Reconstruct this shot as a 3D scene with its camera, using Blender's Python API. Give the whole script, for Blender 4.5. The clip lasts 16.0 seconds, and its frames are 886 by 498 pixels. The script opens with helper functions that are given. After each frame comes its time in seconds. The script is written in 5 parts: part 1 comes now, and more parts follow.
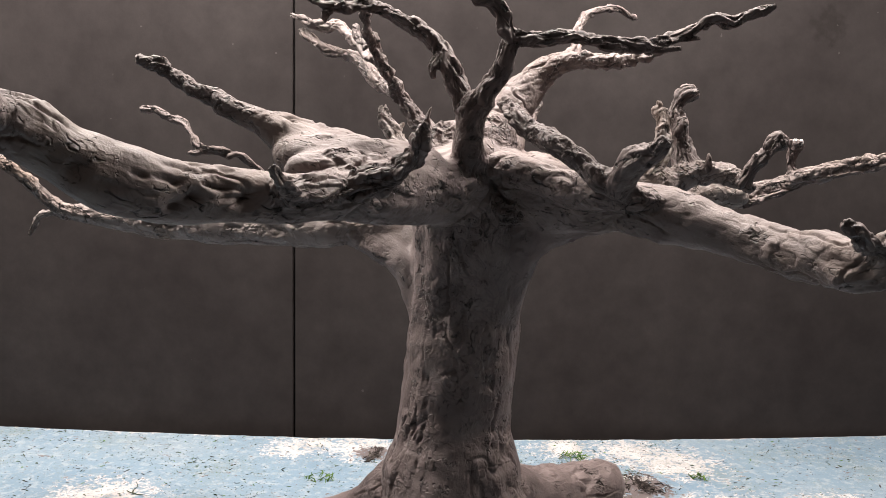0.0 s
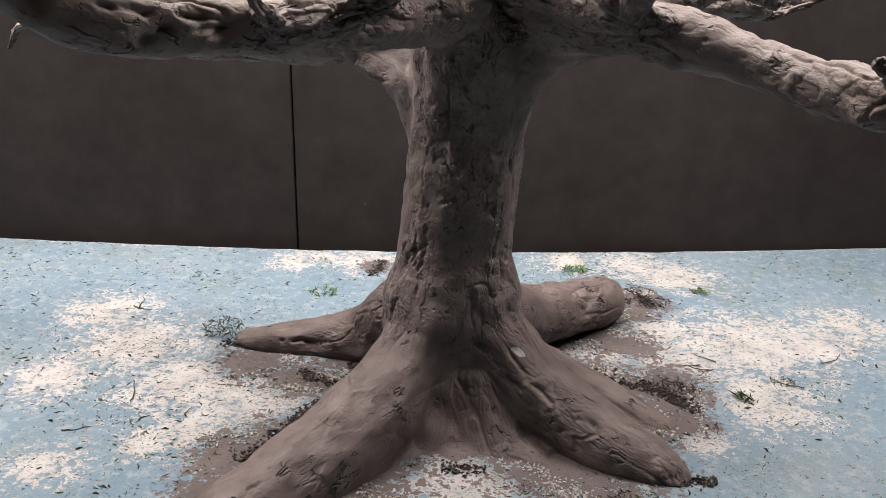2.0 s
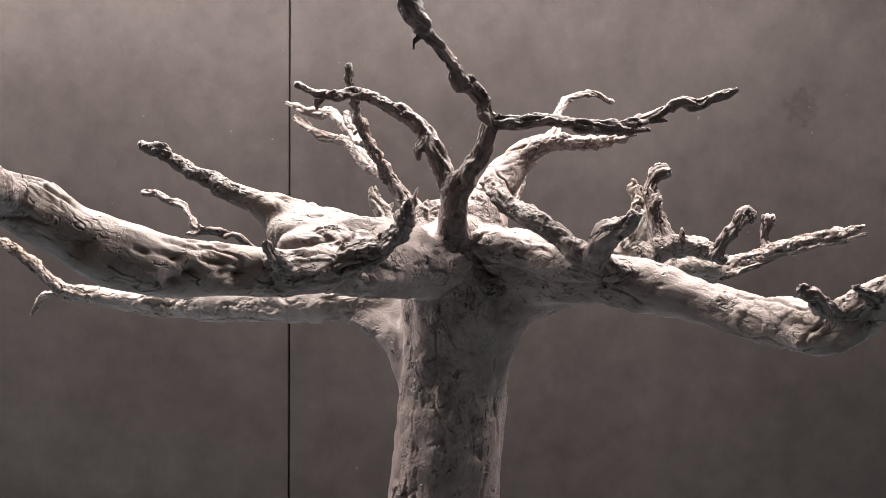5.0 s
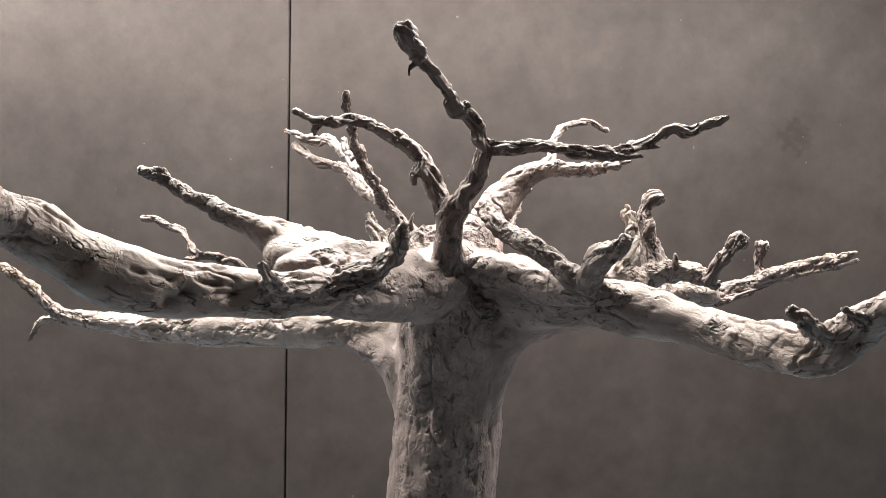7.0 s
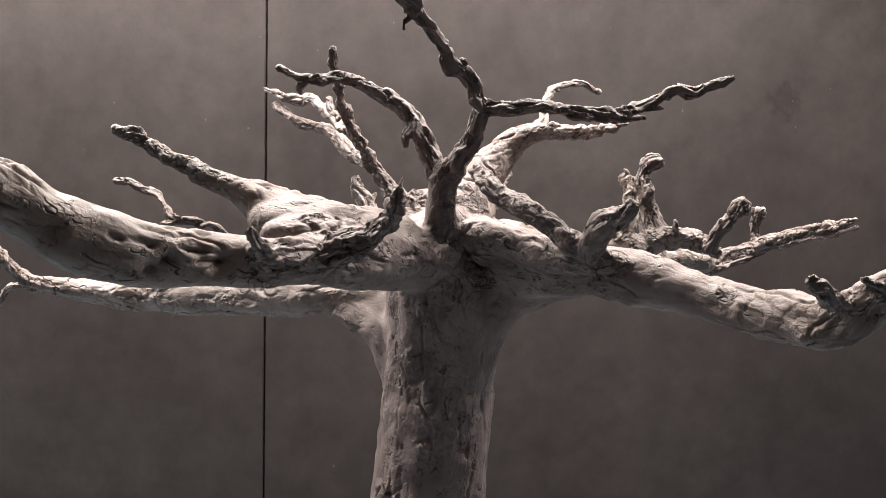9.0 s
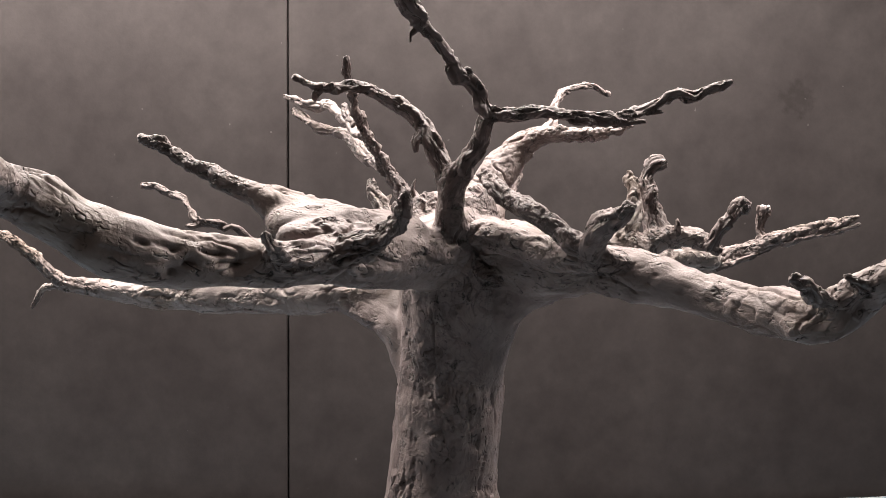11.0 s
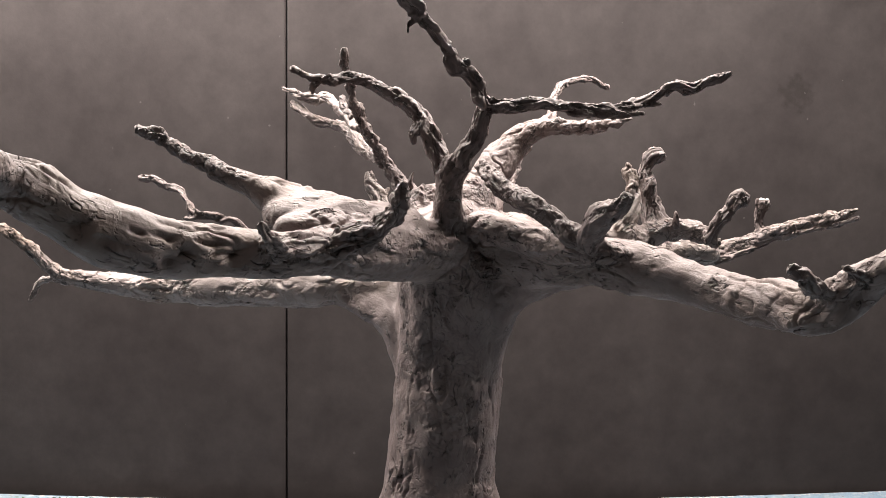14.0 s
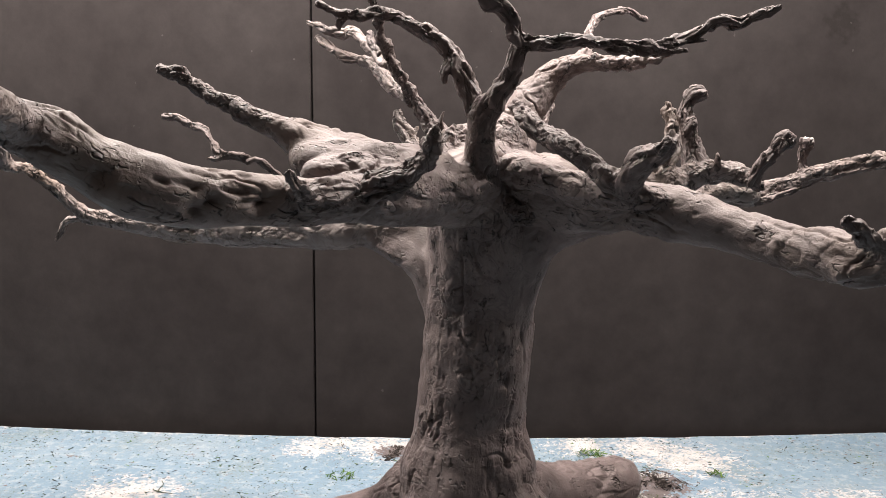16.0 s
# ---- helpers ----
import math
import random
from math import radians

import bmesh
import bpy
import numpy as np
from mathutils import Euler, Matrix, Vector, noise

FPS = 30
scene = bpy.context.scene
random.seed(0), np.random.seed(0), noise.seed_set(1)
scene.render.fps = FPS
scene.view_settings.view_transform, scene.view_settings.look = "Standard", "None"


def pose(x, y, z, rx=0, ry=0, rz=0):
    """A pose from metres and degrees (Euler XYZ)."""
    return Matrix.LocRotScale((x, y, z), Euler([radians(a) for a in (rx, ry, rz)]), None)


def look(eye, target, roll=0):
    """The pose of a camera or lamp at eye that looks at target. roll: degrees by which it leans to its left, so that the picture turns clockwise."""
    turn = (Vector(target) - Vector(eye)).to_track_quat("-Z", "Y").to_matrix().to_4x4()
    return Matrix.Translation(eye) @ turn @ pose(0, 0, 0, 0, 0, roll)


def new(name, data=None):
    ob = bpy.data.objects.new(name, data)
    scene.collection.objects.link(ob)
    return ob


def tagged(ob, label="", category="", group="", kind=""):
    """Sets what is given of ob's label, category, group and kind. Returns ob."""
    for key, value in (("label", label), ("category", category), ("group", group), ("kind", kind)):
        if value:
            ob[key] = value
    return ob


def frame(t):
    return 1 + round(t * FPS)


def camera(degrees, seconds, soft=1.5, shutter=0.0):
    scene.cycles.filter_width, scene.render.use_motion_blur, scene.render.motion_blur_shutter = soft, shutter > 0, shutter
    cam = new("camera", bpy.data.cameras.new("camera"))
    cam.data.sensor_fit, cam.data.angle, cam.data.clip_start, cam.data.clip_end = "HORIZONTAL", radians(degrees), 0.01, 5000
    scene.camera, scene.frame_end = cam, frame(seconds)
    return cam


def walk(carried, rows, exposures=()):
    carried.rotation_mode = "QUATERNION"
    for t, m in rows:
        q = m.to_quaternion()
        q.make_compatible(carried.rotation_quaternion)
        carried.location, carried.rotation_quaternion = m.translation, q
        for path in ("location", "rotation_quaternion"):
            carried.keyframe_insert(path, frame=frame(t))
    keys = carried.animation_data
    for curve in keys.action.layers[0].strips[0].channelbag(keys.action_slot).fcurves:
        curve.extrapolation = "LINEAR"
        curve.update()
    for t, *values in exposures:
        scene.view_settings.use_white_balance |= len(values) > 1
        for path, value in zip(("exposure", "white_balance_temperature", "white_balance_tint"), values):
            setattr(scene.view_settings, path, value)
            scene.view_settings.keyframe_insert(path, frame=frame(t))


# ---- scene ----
cam = camera(52.5, 16.0, 0.7)
PATH = [
    (0, 0.0273, -0.4210, 0.2277, 6.97, -6.87, 1.09),
    (0.5, 0.0269, -0.4095, 0.2335, 6.83, -11.69, 1.14),
    (1, 0.0271, -0.4014, 0.2378, 6.81, -16.28, 1.15),
    (1.5, 0.0274, -0.3978, 0.2398, 7.03, -19.66, 1.13),
    (2, 0.0283, -0.4022, 0.2400, 7.23, -20.11, 1.04),
    (2.5, 0.0311, -0.4126, 0.2393, 7.44, -17.71, 1.01),
    (3, 0.0354, -0.4249, 0.2377, 7.72, -13.61, 0.44),
    (3.5, 0.0340, -0.4321, 0.2328, 7.83, -10.32, 0.37),
    (4, 0.0332, -0.4365, 0.2270, 7.74, -5.82, 0.32),
    (4.5, 0.0336, -0.4399, 0.2243, 7.20, -2.45, 0.38),
    (4.7, 0.0344, -0.4384, 0.2249, 7.05, -2.01, 0.39),
    (6.8, 0.0366, -0.4474, 0.2218, 6.73, 0.39, 0.50),
    (7, 0.0380, -0.4425, 0.2214, 6.97, 0.48, 0.56),
    (7.5, 0.0380, -0.4454, 0.2214, 7.14, 0.39, 0.53),
    (8, 0.0342, -0.4422, 0.2202, 7.33, 0.19, 0.55),
    (8.5, 0.0331, -0.4364, 0.2216, 7.14, -0.50, 0.62),
    (9, 0.0255, -0.4254, 0.2218, 5.01, -1.76, 0.75),
    (9.2, 0.0262, -0.4254, 0.2218, 3.69, -1.94, 0.70),
    (11.3, 0.0402, -0.4468, 0.2242, 8.37, -1.97, 0.20),
    (11.5, 0.0431, -0.4497, 0.2241, 9.56, -1.93, 0.17),
    (12, 0.0462, -0.4546, 0.2228, 12.29, -1.97, 0.08),
    (12.5, 0.0444, -0.4524, 0.2234, 12.96, -2.09, 0.05),
    (13, 0.0308, -0.4361, 0.2193, 9.08, -2.24, 0.24),
    (13.5, 0.0356, -0.4403, 0.2216, 6.77, -2.20, 0.37),
    (14, 0.0372, -0.4414, 0.2220, 6.86, -2.21, 0.35),
    (14.5, 0.0408, -0.4494, 0.2204, 7.93, -2.20, 0.38),
    (15, 0.0349, -0.4452, 0.2183, 8.53, -2.19, 0.30),
    (15.5, 0.0323, -0.4417, 0.2199, 8.46, -2.44, 0.33),
    (16, 0.0324, -0.4296, 0.2284, 8.40, -6.78, 0.31),
]
EXPOSURE = [
    (0.0, 0.52, 6500, 10), (1.5, 0.33, 6500, 10), (3.5, 0.52, 6500, 10), (4.0, 0.72, 6500, 10), (4.5, 1.10, 6500, 10), (7.0, 1.50, 6500, 4), (8.0, 1.02, 6500, 5), (8.5, 0.99, 6500, 6),
    (9.2, 0.97, 6500, 9), (11.3, 0.92, 6500, 10), (12.5, 0.88, 6500, 10), (14.0, 0.95, 6500, 10), (15.5, 0.86, 6500, 10), (16.0, 0.55, 6500, 10),
]
walk(cam, [(t, pose(x, y, z, 90 + pitch, 0, yaw) @ pose(0, 0, 0, 0, 0, roll)) for t, x, y, z, yaw, pitch, roll in PATH], EXPOSURE)

# ---- light ----
world = bpy.data.worlds.new("room_air")
world.use_nodes = True
world.node_tree.nodes["Background"].inputs["Color"].default_value = (1.0, 0.95, 0.92, 1)
world.node_tree.nodes["Background"].inputs["Strength"].default_value = 0.006
scene.world = world


def area(name, eye, target, sx, sy, watts, colour):
    lamp = new(name, bpy.data.lights.new(name, "AREA"))
    lamp.data.shape, lamp.data.size, lamp.data.size_y = "RECTANGLE", sx, sy
    lamp.data.energy, lamp.data.color = watts, colour
    lamp.matrix_world = look(eye, target)
    return lamp


KEY = (-0.18, 0.09, 0.52)
area("work_light_glow", (KEY[0], KEY[1], KEY[2] - 0.004), (KEY[0], KEY[1], 0), 1.20, 0.16, 12.4, (1.0, 0.92, 0.86))
# Unseen fill lamp added in front to brighten the sides facing the camera.
area("front_fill_glow", (0.2, -0.9, 1.57), (0.2, -0.9, 0), 0.9, 0.25, 1.3, (1.0, 0.94, 0.90))


# ---- materials ----
def material(name, rough=0.8, spec=0.3):
    m = bpy.data.materials.new(name)
    m.use_nodes = True
    b = m.node_tree.nodes["Principled BSDF"]
    b.inputs["Roughness"].default_value = rough
    b.inputs["Specular IOR Level"].default_value = spec
    return m, m.node_tree.nodes, m.node_tree.links, b


def noise_node(nodes, links, vec, scale, detail=4.0, rough=0.55):
    n = nodes.new("ShaderNodeTexNoise")
    n.inputs["Scale"].default_value, n.inputs["Detail"].default_value, n.inputs["Roughness"].default_value = scale, detail, rough
    if vec is not None:
        links.new(vec, n.inputs["Vector"])
    return n.outputs["Fac"]


def ramp(nodes, links, fac, stops):
    r = nodes.new("ShaderNodeValToRGB")
    while len(r.color_ramp.elements) < len(stops):
        r.color_ramp.elements.new(0.5)
    for e, (p, c) in zip(r.color_ramp.elements, stops):
        e.position = p
        e.color = (*c, 1) if len(c) == 3 else c
    links.new(fac, r.inputs["Fac"])
    return r.outputs["Color"]


def math_node(nodes, links, op, a, b=0.0, clamp=False):
    n = nodes.new("ShaderNodeMath")
    n.operation, n.use_clamp = op, clamp
    for k, v in enumerate((a, b)):
        if isinstance(v, (int, float)):
            n.inputs[k].default_value = v
        else:
            links.new(v, n.inputs[k])
    return n.outputs[0]


def mix(nodes, links, fac, a, b, blend="MIX"):
    n = nodes.new("ShaderNodeMix")
    n.data_type, n.blend_type = "RGBA", blend
    for socket, v in ((n.inputs[0], fac), (n.inputs[6], a), (n.inputs[7], b)):
        if isinstance(v, (int, float)):
            socket.default_value = v
        elif isinstance(v, tuple):
            socket.default_value = (*v, 1)
        else:
            links.new(v, socket)
    return n.outputs[2]


def bump(nodes, links, height, strength, distance, base=None):
    n = nodes.new("ShaderNodeBump")
    n.inputs["Strength"].default_value, n.inputs["Distance"].default_value = strength, distance
    links.new(height, n.inputs["Height"])
    if base is not None:
        links.new(base, n.inputs["Normal"])
    return n.outputs["Normal"]


def object_vec(nodes):
    return nodes.new("ShaderNodeTexCoord").outputs["Object"]


def clay_material():
    m, nodes, links, b = material("painted_clay", 0.62, 0.3)
    pos = object_vec(nodes)

    def attr(name, out):
        at = nodes.new("ShaderNodeAttribute")
        at.attribute_name = name
        return at.outputs[out]

    def crack(vec, scale, width, twist):
        n = nodes.new("ShaderNodeTexNoise")
        n.inputs["Scale"].default_value, n.inputs["Detail"].default_value, n.inputs["Distortion"].default_value = scale, 3, twist
        links.new(vec, n.inputs["Vector"])
        off = math_node(nodes, links, "ABSOLUTE", math_node(nodes, links, "SUBTRACT", n.outputs["Fac"], 0.5))
        return ramp(nodes, links, off, [(0.0, (0, 0, 0)), (width, (1, 1, 1))])
    grain, pale, worn = attr("grain", "Vector"), attr("pale", "Fac"), attr("worn", "Fac")

    def times(a, c):
        return math_node(nodes, links, "MULTIPLY", a, c)

    def flip(a):
        return math_node(nodes, links, "SUBTRACT", 1.0, a)
    big = noise_node(nodes, links, pos, 26, 5, 0.6)
    rub = nodes.new("ShaderNodeTexNoise")
    rub.inputs["Scale"].default_value, rub.inputs["Detail"].default_value, rub.inputs["Roughness"].default_value, rub.inputs["Distortion"].default_value = 120, 6, 0.5, 0.7
    links.new(grain, rub.inputs["Vector"])
    mid = rub.outputs["Fac"]
    fine = noise_node(nodes, links, pos, 1100, 4, 0.65)
    # worked areas, between them the clay is smoothed by hand
    area_noise = math_node(nodes, links, "ADD", noise_node(nodes, links, pos, 42, 3), math_node(nodes, links, "SUBTRACT", times(worn, 0.32), 0.035))
    patch = ramp(nodes, links, area_noise, [(0.485, (0, 0, 0)), (0.60, (1, 1, 1))])
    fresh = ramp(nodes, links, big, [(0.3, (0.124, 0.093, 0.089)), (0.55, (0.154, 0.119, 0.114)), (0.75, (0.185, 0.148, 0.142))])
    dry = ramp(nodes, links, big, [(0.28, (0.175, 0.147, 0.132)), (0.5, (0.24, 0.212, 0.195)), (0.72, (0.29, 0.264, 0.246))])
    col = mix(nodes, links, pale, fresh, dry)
    # dark brown mottling; on the thin front branches it puts shade into the colour
    shade_brown = ramp(nodes, links, math_node(nodes, links, "ADD", attr("shade_brown", "Fac"), math_node(nodes, links, "MULTIPLY", math_node(nodes, links, "SUBTRACT", noise_node(nodes, links, pos, 75, 4), 0.5), 0.9)), [(0.30, (0, 0, 0)), (0.62, (1, 1, 1))])
    col = mix(nodes, links, times(shade_brown, 0.5), col, (0.053, 0.039, 0.037))
    def drawn(k):
        v = nodes.new("ShaderNodeVectorMath")
        v.operation = "MULTIPLY"
        links.new(grain, v.inputs[0])
        v.inputs[1].default_value = (1, 1, k)
        return v.outputs[0]
    lean = drawn(1.7)
    broken = ramp(nodes, links, noise_node(nodes, links, pos, 190, 2), [(0.51, (0, 0, 0)), (0.57, (1, 1, 1))])
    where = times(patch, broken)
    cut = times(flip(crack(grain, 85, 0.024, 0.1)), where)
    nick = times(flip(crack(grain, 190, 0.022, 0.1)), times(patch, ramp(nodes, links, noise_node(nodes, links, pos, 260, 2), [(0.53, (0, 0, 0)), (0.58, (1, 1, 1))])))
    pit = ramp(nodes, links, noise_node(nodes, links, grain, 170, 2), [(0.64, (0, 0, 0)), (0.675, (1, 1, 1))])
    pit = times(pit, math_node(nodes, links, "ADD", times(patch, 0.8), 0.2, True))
    # Cuts, nicks and pits near black: their inner shade is put into the colour.
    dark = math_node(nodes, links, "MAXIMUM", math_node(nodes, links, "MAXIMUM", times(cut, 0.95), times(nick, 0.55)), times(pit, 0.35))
    flake = ramp(nodes, links, noise_node(nodes, links, lean, 80, 3), [(0.36, (0, 0, 0)), (0.500, (1, 1, 1)), (0.522, (0.25, 0.25, 0.25)), (0.62, (0.25, 0.25, 0.25))])
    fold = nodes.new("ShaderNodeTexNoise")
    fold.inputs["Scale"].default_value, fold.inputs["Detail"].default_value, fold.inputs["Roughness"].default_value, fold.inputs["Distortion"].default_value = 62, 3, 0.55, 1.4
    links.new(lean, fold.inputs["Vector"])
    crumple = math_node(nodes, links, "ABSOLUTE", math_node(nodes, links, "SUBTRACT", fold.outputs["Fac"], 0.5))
    # Crease bottoms of crumpled parts toned near black: shade put into the colour.
    crease_shade = times(ramp(nodes, links, crumple, [(0.0, (1, 1, 1)), (0.03, (0, 0, 0))]), times(worn, 0.85))
    col = mix(nodes, links, crease_shade, col, (0.030, 0.022, 0.020))
    stain = ramp(nodes, links, noise_node(nodes, links, pos, 17, 4, 0.6), [(0.50, (0, 0, 0)), (0.66, (1, 1, 1))])
    col = mix(nodes, links, times(times(stain, math_node(nodes, links, "MULTIPLY", pale, 2.2, True)), 0.8), col, (0.152, 0.108, 0.082))
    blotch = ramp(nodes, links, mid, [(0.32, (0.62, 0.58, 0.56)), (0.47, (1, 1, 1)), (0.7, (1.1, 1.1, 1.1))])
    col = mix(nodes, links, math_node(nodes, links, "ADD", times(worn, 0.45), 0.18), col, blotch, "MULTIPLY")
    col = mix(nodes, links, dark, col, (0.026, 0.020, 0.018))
    # a glossy brown varnish stain on the broken end of the near limb
    reach = nodes.new("ShaderNodeVectorMath")
    reach.operation = "DISTANCE"
    links.new(pos, reach.inputs[0])
    reach.inputs[1].default_value = (-0.122, -0.160, 0.222)
    soak = math_node(nodes, links, "ADD", math_node(nodes, links, "MULTIPLY", reach.outputs["Value"], 22.0), noise_node(nodes, links, pos, 55, 4))
    varnish = ramp(nodes, links, soak, [(0.75, (1, 1, 1)), (1.25, (0, 0, 0))])
    col = mix(nodes, links, times(varnish, 0.35), col, (0.140, 0.104, 0.080))
    bare = ramp(nodes, links, math_node(nodes, links, "MULTIPLY", attr("chip", "Fac"), math_node(nodes, links, "ADD", times(noise_node(nodes, links, pos, 230, 3), 2.2), -0.25)), [(0.52, (0, 0, 0)), (0.6, (1, 1, 1))])
    col = mix(nodes, links, bare, col, (0.45, 0.42, 0.40))
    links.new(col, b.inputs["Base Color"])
    dull = ramp(nodes, links, mid, [(0.3, (0.75, 0.75, 0.75)), (0.7, (0.50, 0.50, 0.50))])
    links.new(mix(nodes, links, times(varnish, 0.35), dull, (0.38, 0.38, 0.38)), b.inputs["Roughness"])
    n = bump(nodes, links, flip(dark), 1.0, 0.0016)
    n = bump(nodes, links, times(flake, times(patch, math_node(nodes, links, "ADD", times(worn, 0.8), 0.2))), 1.0, 0.0011, n)
    n = bump(nodes, links, times(mid, math_node(nodes, links, "ADD", times(worn, 0.8), 0.12)), 0.8, 0.0022, n)
    n = bump(nodes, links, times(crumple, math_node(nodes, links, "ADD", times(worn, 0.9), times(patch, 0.22))), 0.9, 0.0040, n)
    press = nodes.new("ShaderNodeTexVoronoi")
    press.feature = "SMOOTH_F1"
    press.inputs["Scale"].default_value, press.inputs["Smoothness"].default_value = 75, 0.35
    links.new(lean, press.inputs["Vector"])
    n = bump(nodes, links, press.outputs["Distance"], 0.55, 0.0030, n)
    n = bump(nodes, links, noise_node(nodes, links, grain, 420, 3), 0.2, 0.0009, n)
    n = bump(nodes, links, noise_node(nodes, links, drawn(0.22), 900, 4, 0.6), 0.35, 0.0007, n)
    n = bump(nodes, links, fine, 0.4, 0.0004, n)
    links.new(n, b.inputs["Normal"])
    return m


def board_material():
    m, nodes, links, b = material("scenery_board_paint", 0.85, 0.25)
    pos = object_vec(nodes)

    def attr(name):
        a = nodes.new("ShaderNodeAttribute")
        a.attribute_name = name
        return a.outputs["Fac"]
    cloud = noise_node(nodes, links, pos, 9, 5, 0.6)
    streak = noise_node(nodes, links, pos, 60, 6, 0.65)
    grit = noise_node(nodes, links, pos, 240, 8, 0.75)
    blue = ramp(nodes, links, cloud, [(0.3, (0.114, 0.168, 0.221)), (0.55, (0.142, 0.194, 0.240)), (0.75, (0.180, 0.219, 0.252))])
    flecks = noise_node(nodes, links, pos, 130, 7, 0.72)
    wet = ramp(nodes, links, flecks, [(0.50, (0, 0, 0)), (0.60, (1, 1, 1))])
    col = mix(nodes, links, math_node(nodes, links, "MULTIPLY", wet, 0.6), blue, (0.250, 0.284, 0.306))
    # plaster patches with ragged, gritty borders
    edge = math_node(nodes, links, "ADD", math_node(nodes, links, "MULTIPLY", streak, 1.7), math_node(nodes, links, "MULTIPLY", grit, 3.2))
    wmask = math_node(nodes, links, "ADD", attr("white"), math_node(nodes, links, "SUBTRACT", edge, 2.45))
    wmask = ramp(nodes, links, wmask, [(0.46, (0, 0, 0)), (0.58, (1, 1, 1))])
    plaster = ramp(nodes, links, streak, [(0.33, (0.29, 0.27, 0.258)), (0.52, (0.365, 0.346, 0.340)), (0.68, (0.42, 0.412, 0.414))])
    col = mix(nodes, links, wmask, col, plaster)
    dirt = noise_node(nodes, links, pos, 700, 4, 0.7)
    heaps = math_node(nodes, links, "MULTIPLY", math_node(nodes, links, "SUBTRACT", noise_node(nodes, links, pos, 22, 4), 0.5), 0.5)
    dirtm = ramp(nodes, links, math_node(nodes, links, "ADD", dirt, heaps), [(0.555, (0, 0, 0)), (0.62, (1, 1, 1))])
    col = mix(nodes, links, math_node(nodes, links, "MULTIPLY", dirtm, 0.5), col, (0.126, 0.141, 0.114))
    bmask = math_node(nodes, links, "ADD", attr("brown"), math_node(nodes, links, "SUBTRACT", math_node(nodes, links, "MULTIPLY", edge, 0.85), 1.98))
    bmask = ramp(nodes, links, bmask, [(0.49, (0, 0, 0)), (0.53, (1, 1, 1))])
    col = mix(nodes, links, bmask, col, ramp(nodes, links, streak, [(0.3, (0.072, 0.058, 0.057)), (0.7, (0.118, 0.097, 0.095))]))
    links.new(col, b.inputs["Base Color"])
    n = bump(nodes, links, edge, 0.35, 0.0012)
    n = bump(nodes, links, math_node(nodes, links, "SUBTRACT", wmask, bmask), 0.25, 0.0006, n)
    links.new(n, b.inputs["Normal"])
    return m


def black_board_material():
    m, nodes, links, b = material("black_paper_board", 0.65, 0.05)
    pos = object_vec(nodes)
    cloud = noise_node(nodes, links, pos, 7, 5, 0.6)
    mottle = noise_node(nodes, links, pos, 55, 5, 0.7)
    fibre = noise_node(nodes, links, pos, 600, 3)
    speck = noise_node(nodes, links, pos, 170, 1)
    col = ramp(nodes, links, cloud, [(0.3, (0.0208, 0.0175, 0.0172)), (0.7, (0.0300, 0.0258, 0.0251))])
    col = mix(nodes, links, 0.5, col, ramp(nodes, links, mottle, [(0.3, (0.7, 0.7, 0.7)), (0.7, (1.3, 1.3, 1.3))]), "MULTIPLY")
    far = nodes.new("ShaderNodeVectorMath")
    far.operation = "DISTANCE"
    links.new(pos, far.inputs[0])
    far.inputs[1].default_value = (0.229, 0.312, 0.320)
    smear = math_node(nodes, links, "ADD", math_node(nodes, links, "MULTIPLY", far.outputs["Value"], 30.0), noise_node(nodes, links, pos, 160, 4))
    col = mix(nodes, links, ramp(nodes, links, smear, [(0.75, (0.4, 0.4, 0.4)), (1.25, (0, 0, 0))]), col, (0.008, 0.0065, 0.006))
    dust = ramp(nodes, links, speck, [(0.80, (0, 0, 0)), (0.82, (1, 1, 1))])
    col = mix(nodes, links, math_node(nodes, links, "MULTIPLY", dust, 0.08), col, (0.3, 0.28, 0.27))
    links.new(col, b.inputs["Base Color"])
    links.new(ramp(nodes, links, cloud, [(0.3, (0.5, 0.5, 0.5)), (0.7, (0.62, 0.62, 0.62))]), b.inputs["Roughness"])
    links.new(bump(nodes, links, fibre, 0.15, 0.0003), b.inputs["Normal"])
    return m


def plain_material(name, a, c, scale, rough=0.85, relief=0.2, depth=0.001):
    m, nodes, links, b = material(name, rough, 0.3)
    pos = object_vec(nodes)
    n = noise_node(nodes, links, pos, scale, 5)
    f = noise_node(nodes, links, pos, scale * 12, 3)
    links.new(ramp(nodes, links, n, [(0.3, a), (0.7, c)]), b.inputs["Base Color"])
    links.new(bump(nodes, links, f, relief, depth), b.inputs["Normal"])
    return m


def flock_material(name, a, c):
    m, nodes, links, b = material(name, 0.9, 0.15)
    geo = nodes.new("ShaderNodeNewGeometry")
    links.new(ramp(nodes, links, geo.outputs["Random Per Island"], [(0.0, a), (1.0, c)]), b.inputs["Base Color"])
    return m


CLAY = clay_material()
BOARD = board_material()
BLACK = black_board_material()
WALL = plain_material("wall_paint", (0.26, 0.25, 0.24), (0.31, 0.30, 0.29), 3)
BENCH = plain_material("bench_top", (0.08, 0.065, 0.055), (0.12, 0.10, 0.085), 5)
FOAM = plain_material("blue_foam", (0.40, 0.57, 0.66), (0.47, 0.63, 0.71), 30)
GREEN = flock_material("green_flock", (0.020, 0.045, 0.012), (0.10, 0.17, 0.035))
DARK = flock_material("dark_flock", (0.012, 0.018, 0.010), (0.050, 0.060, 0.028))
BROWNF = flock_material("brown_crumbs", (0.010, 0.008, 0.0075), (0.055, 0.044, 0.040))
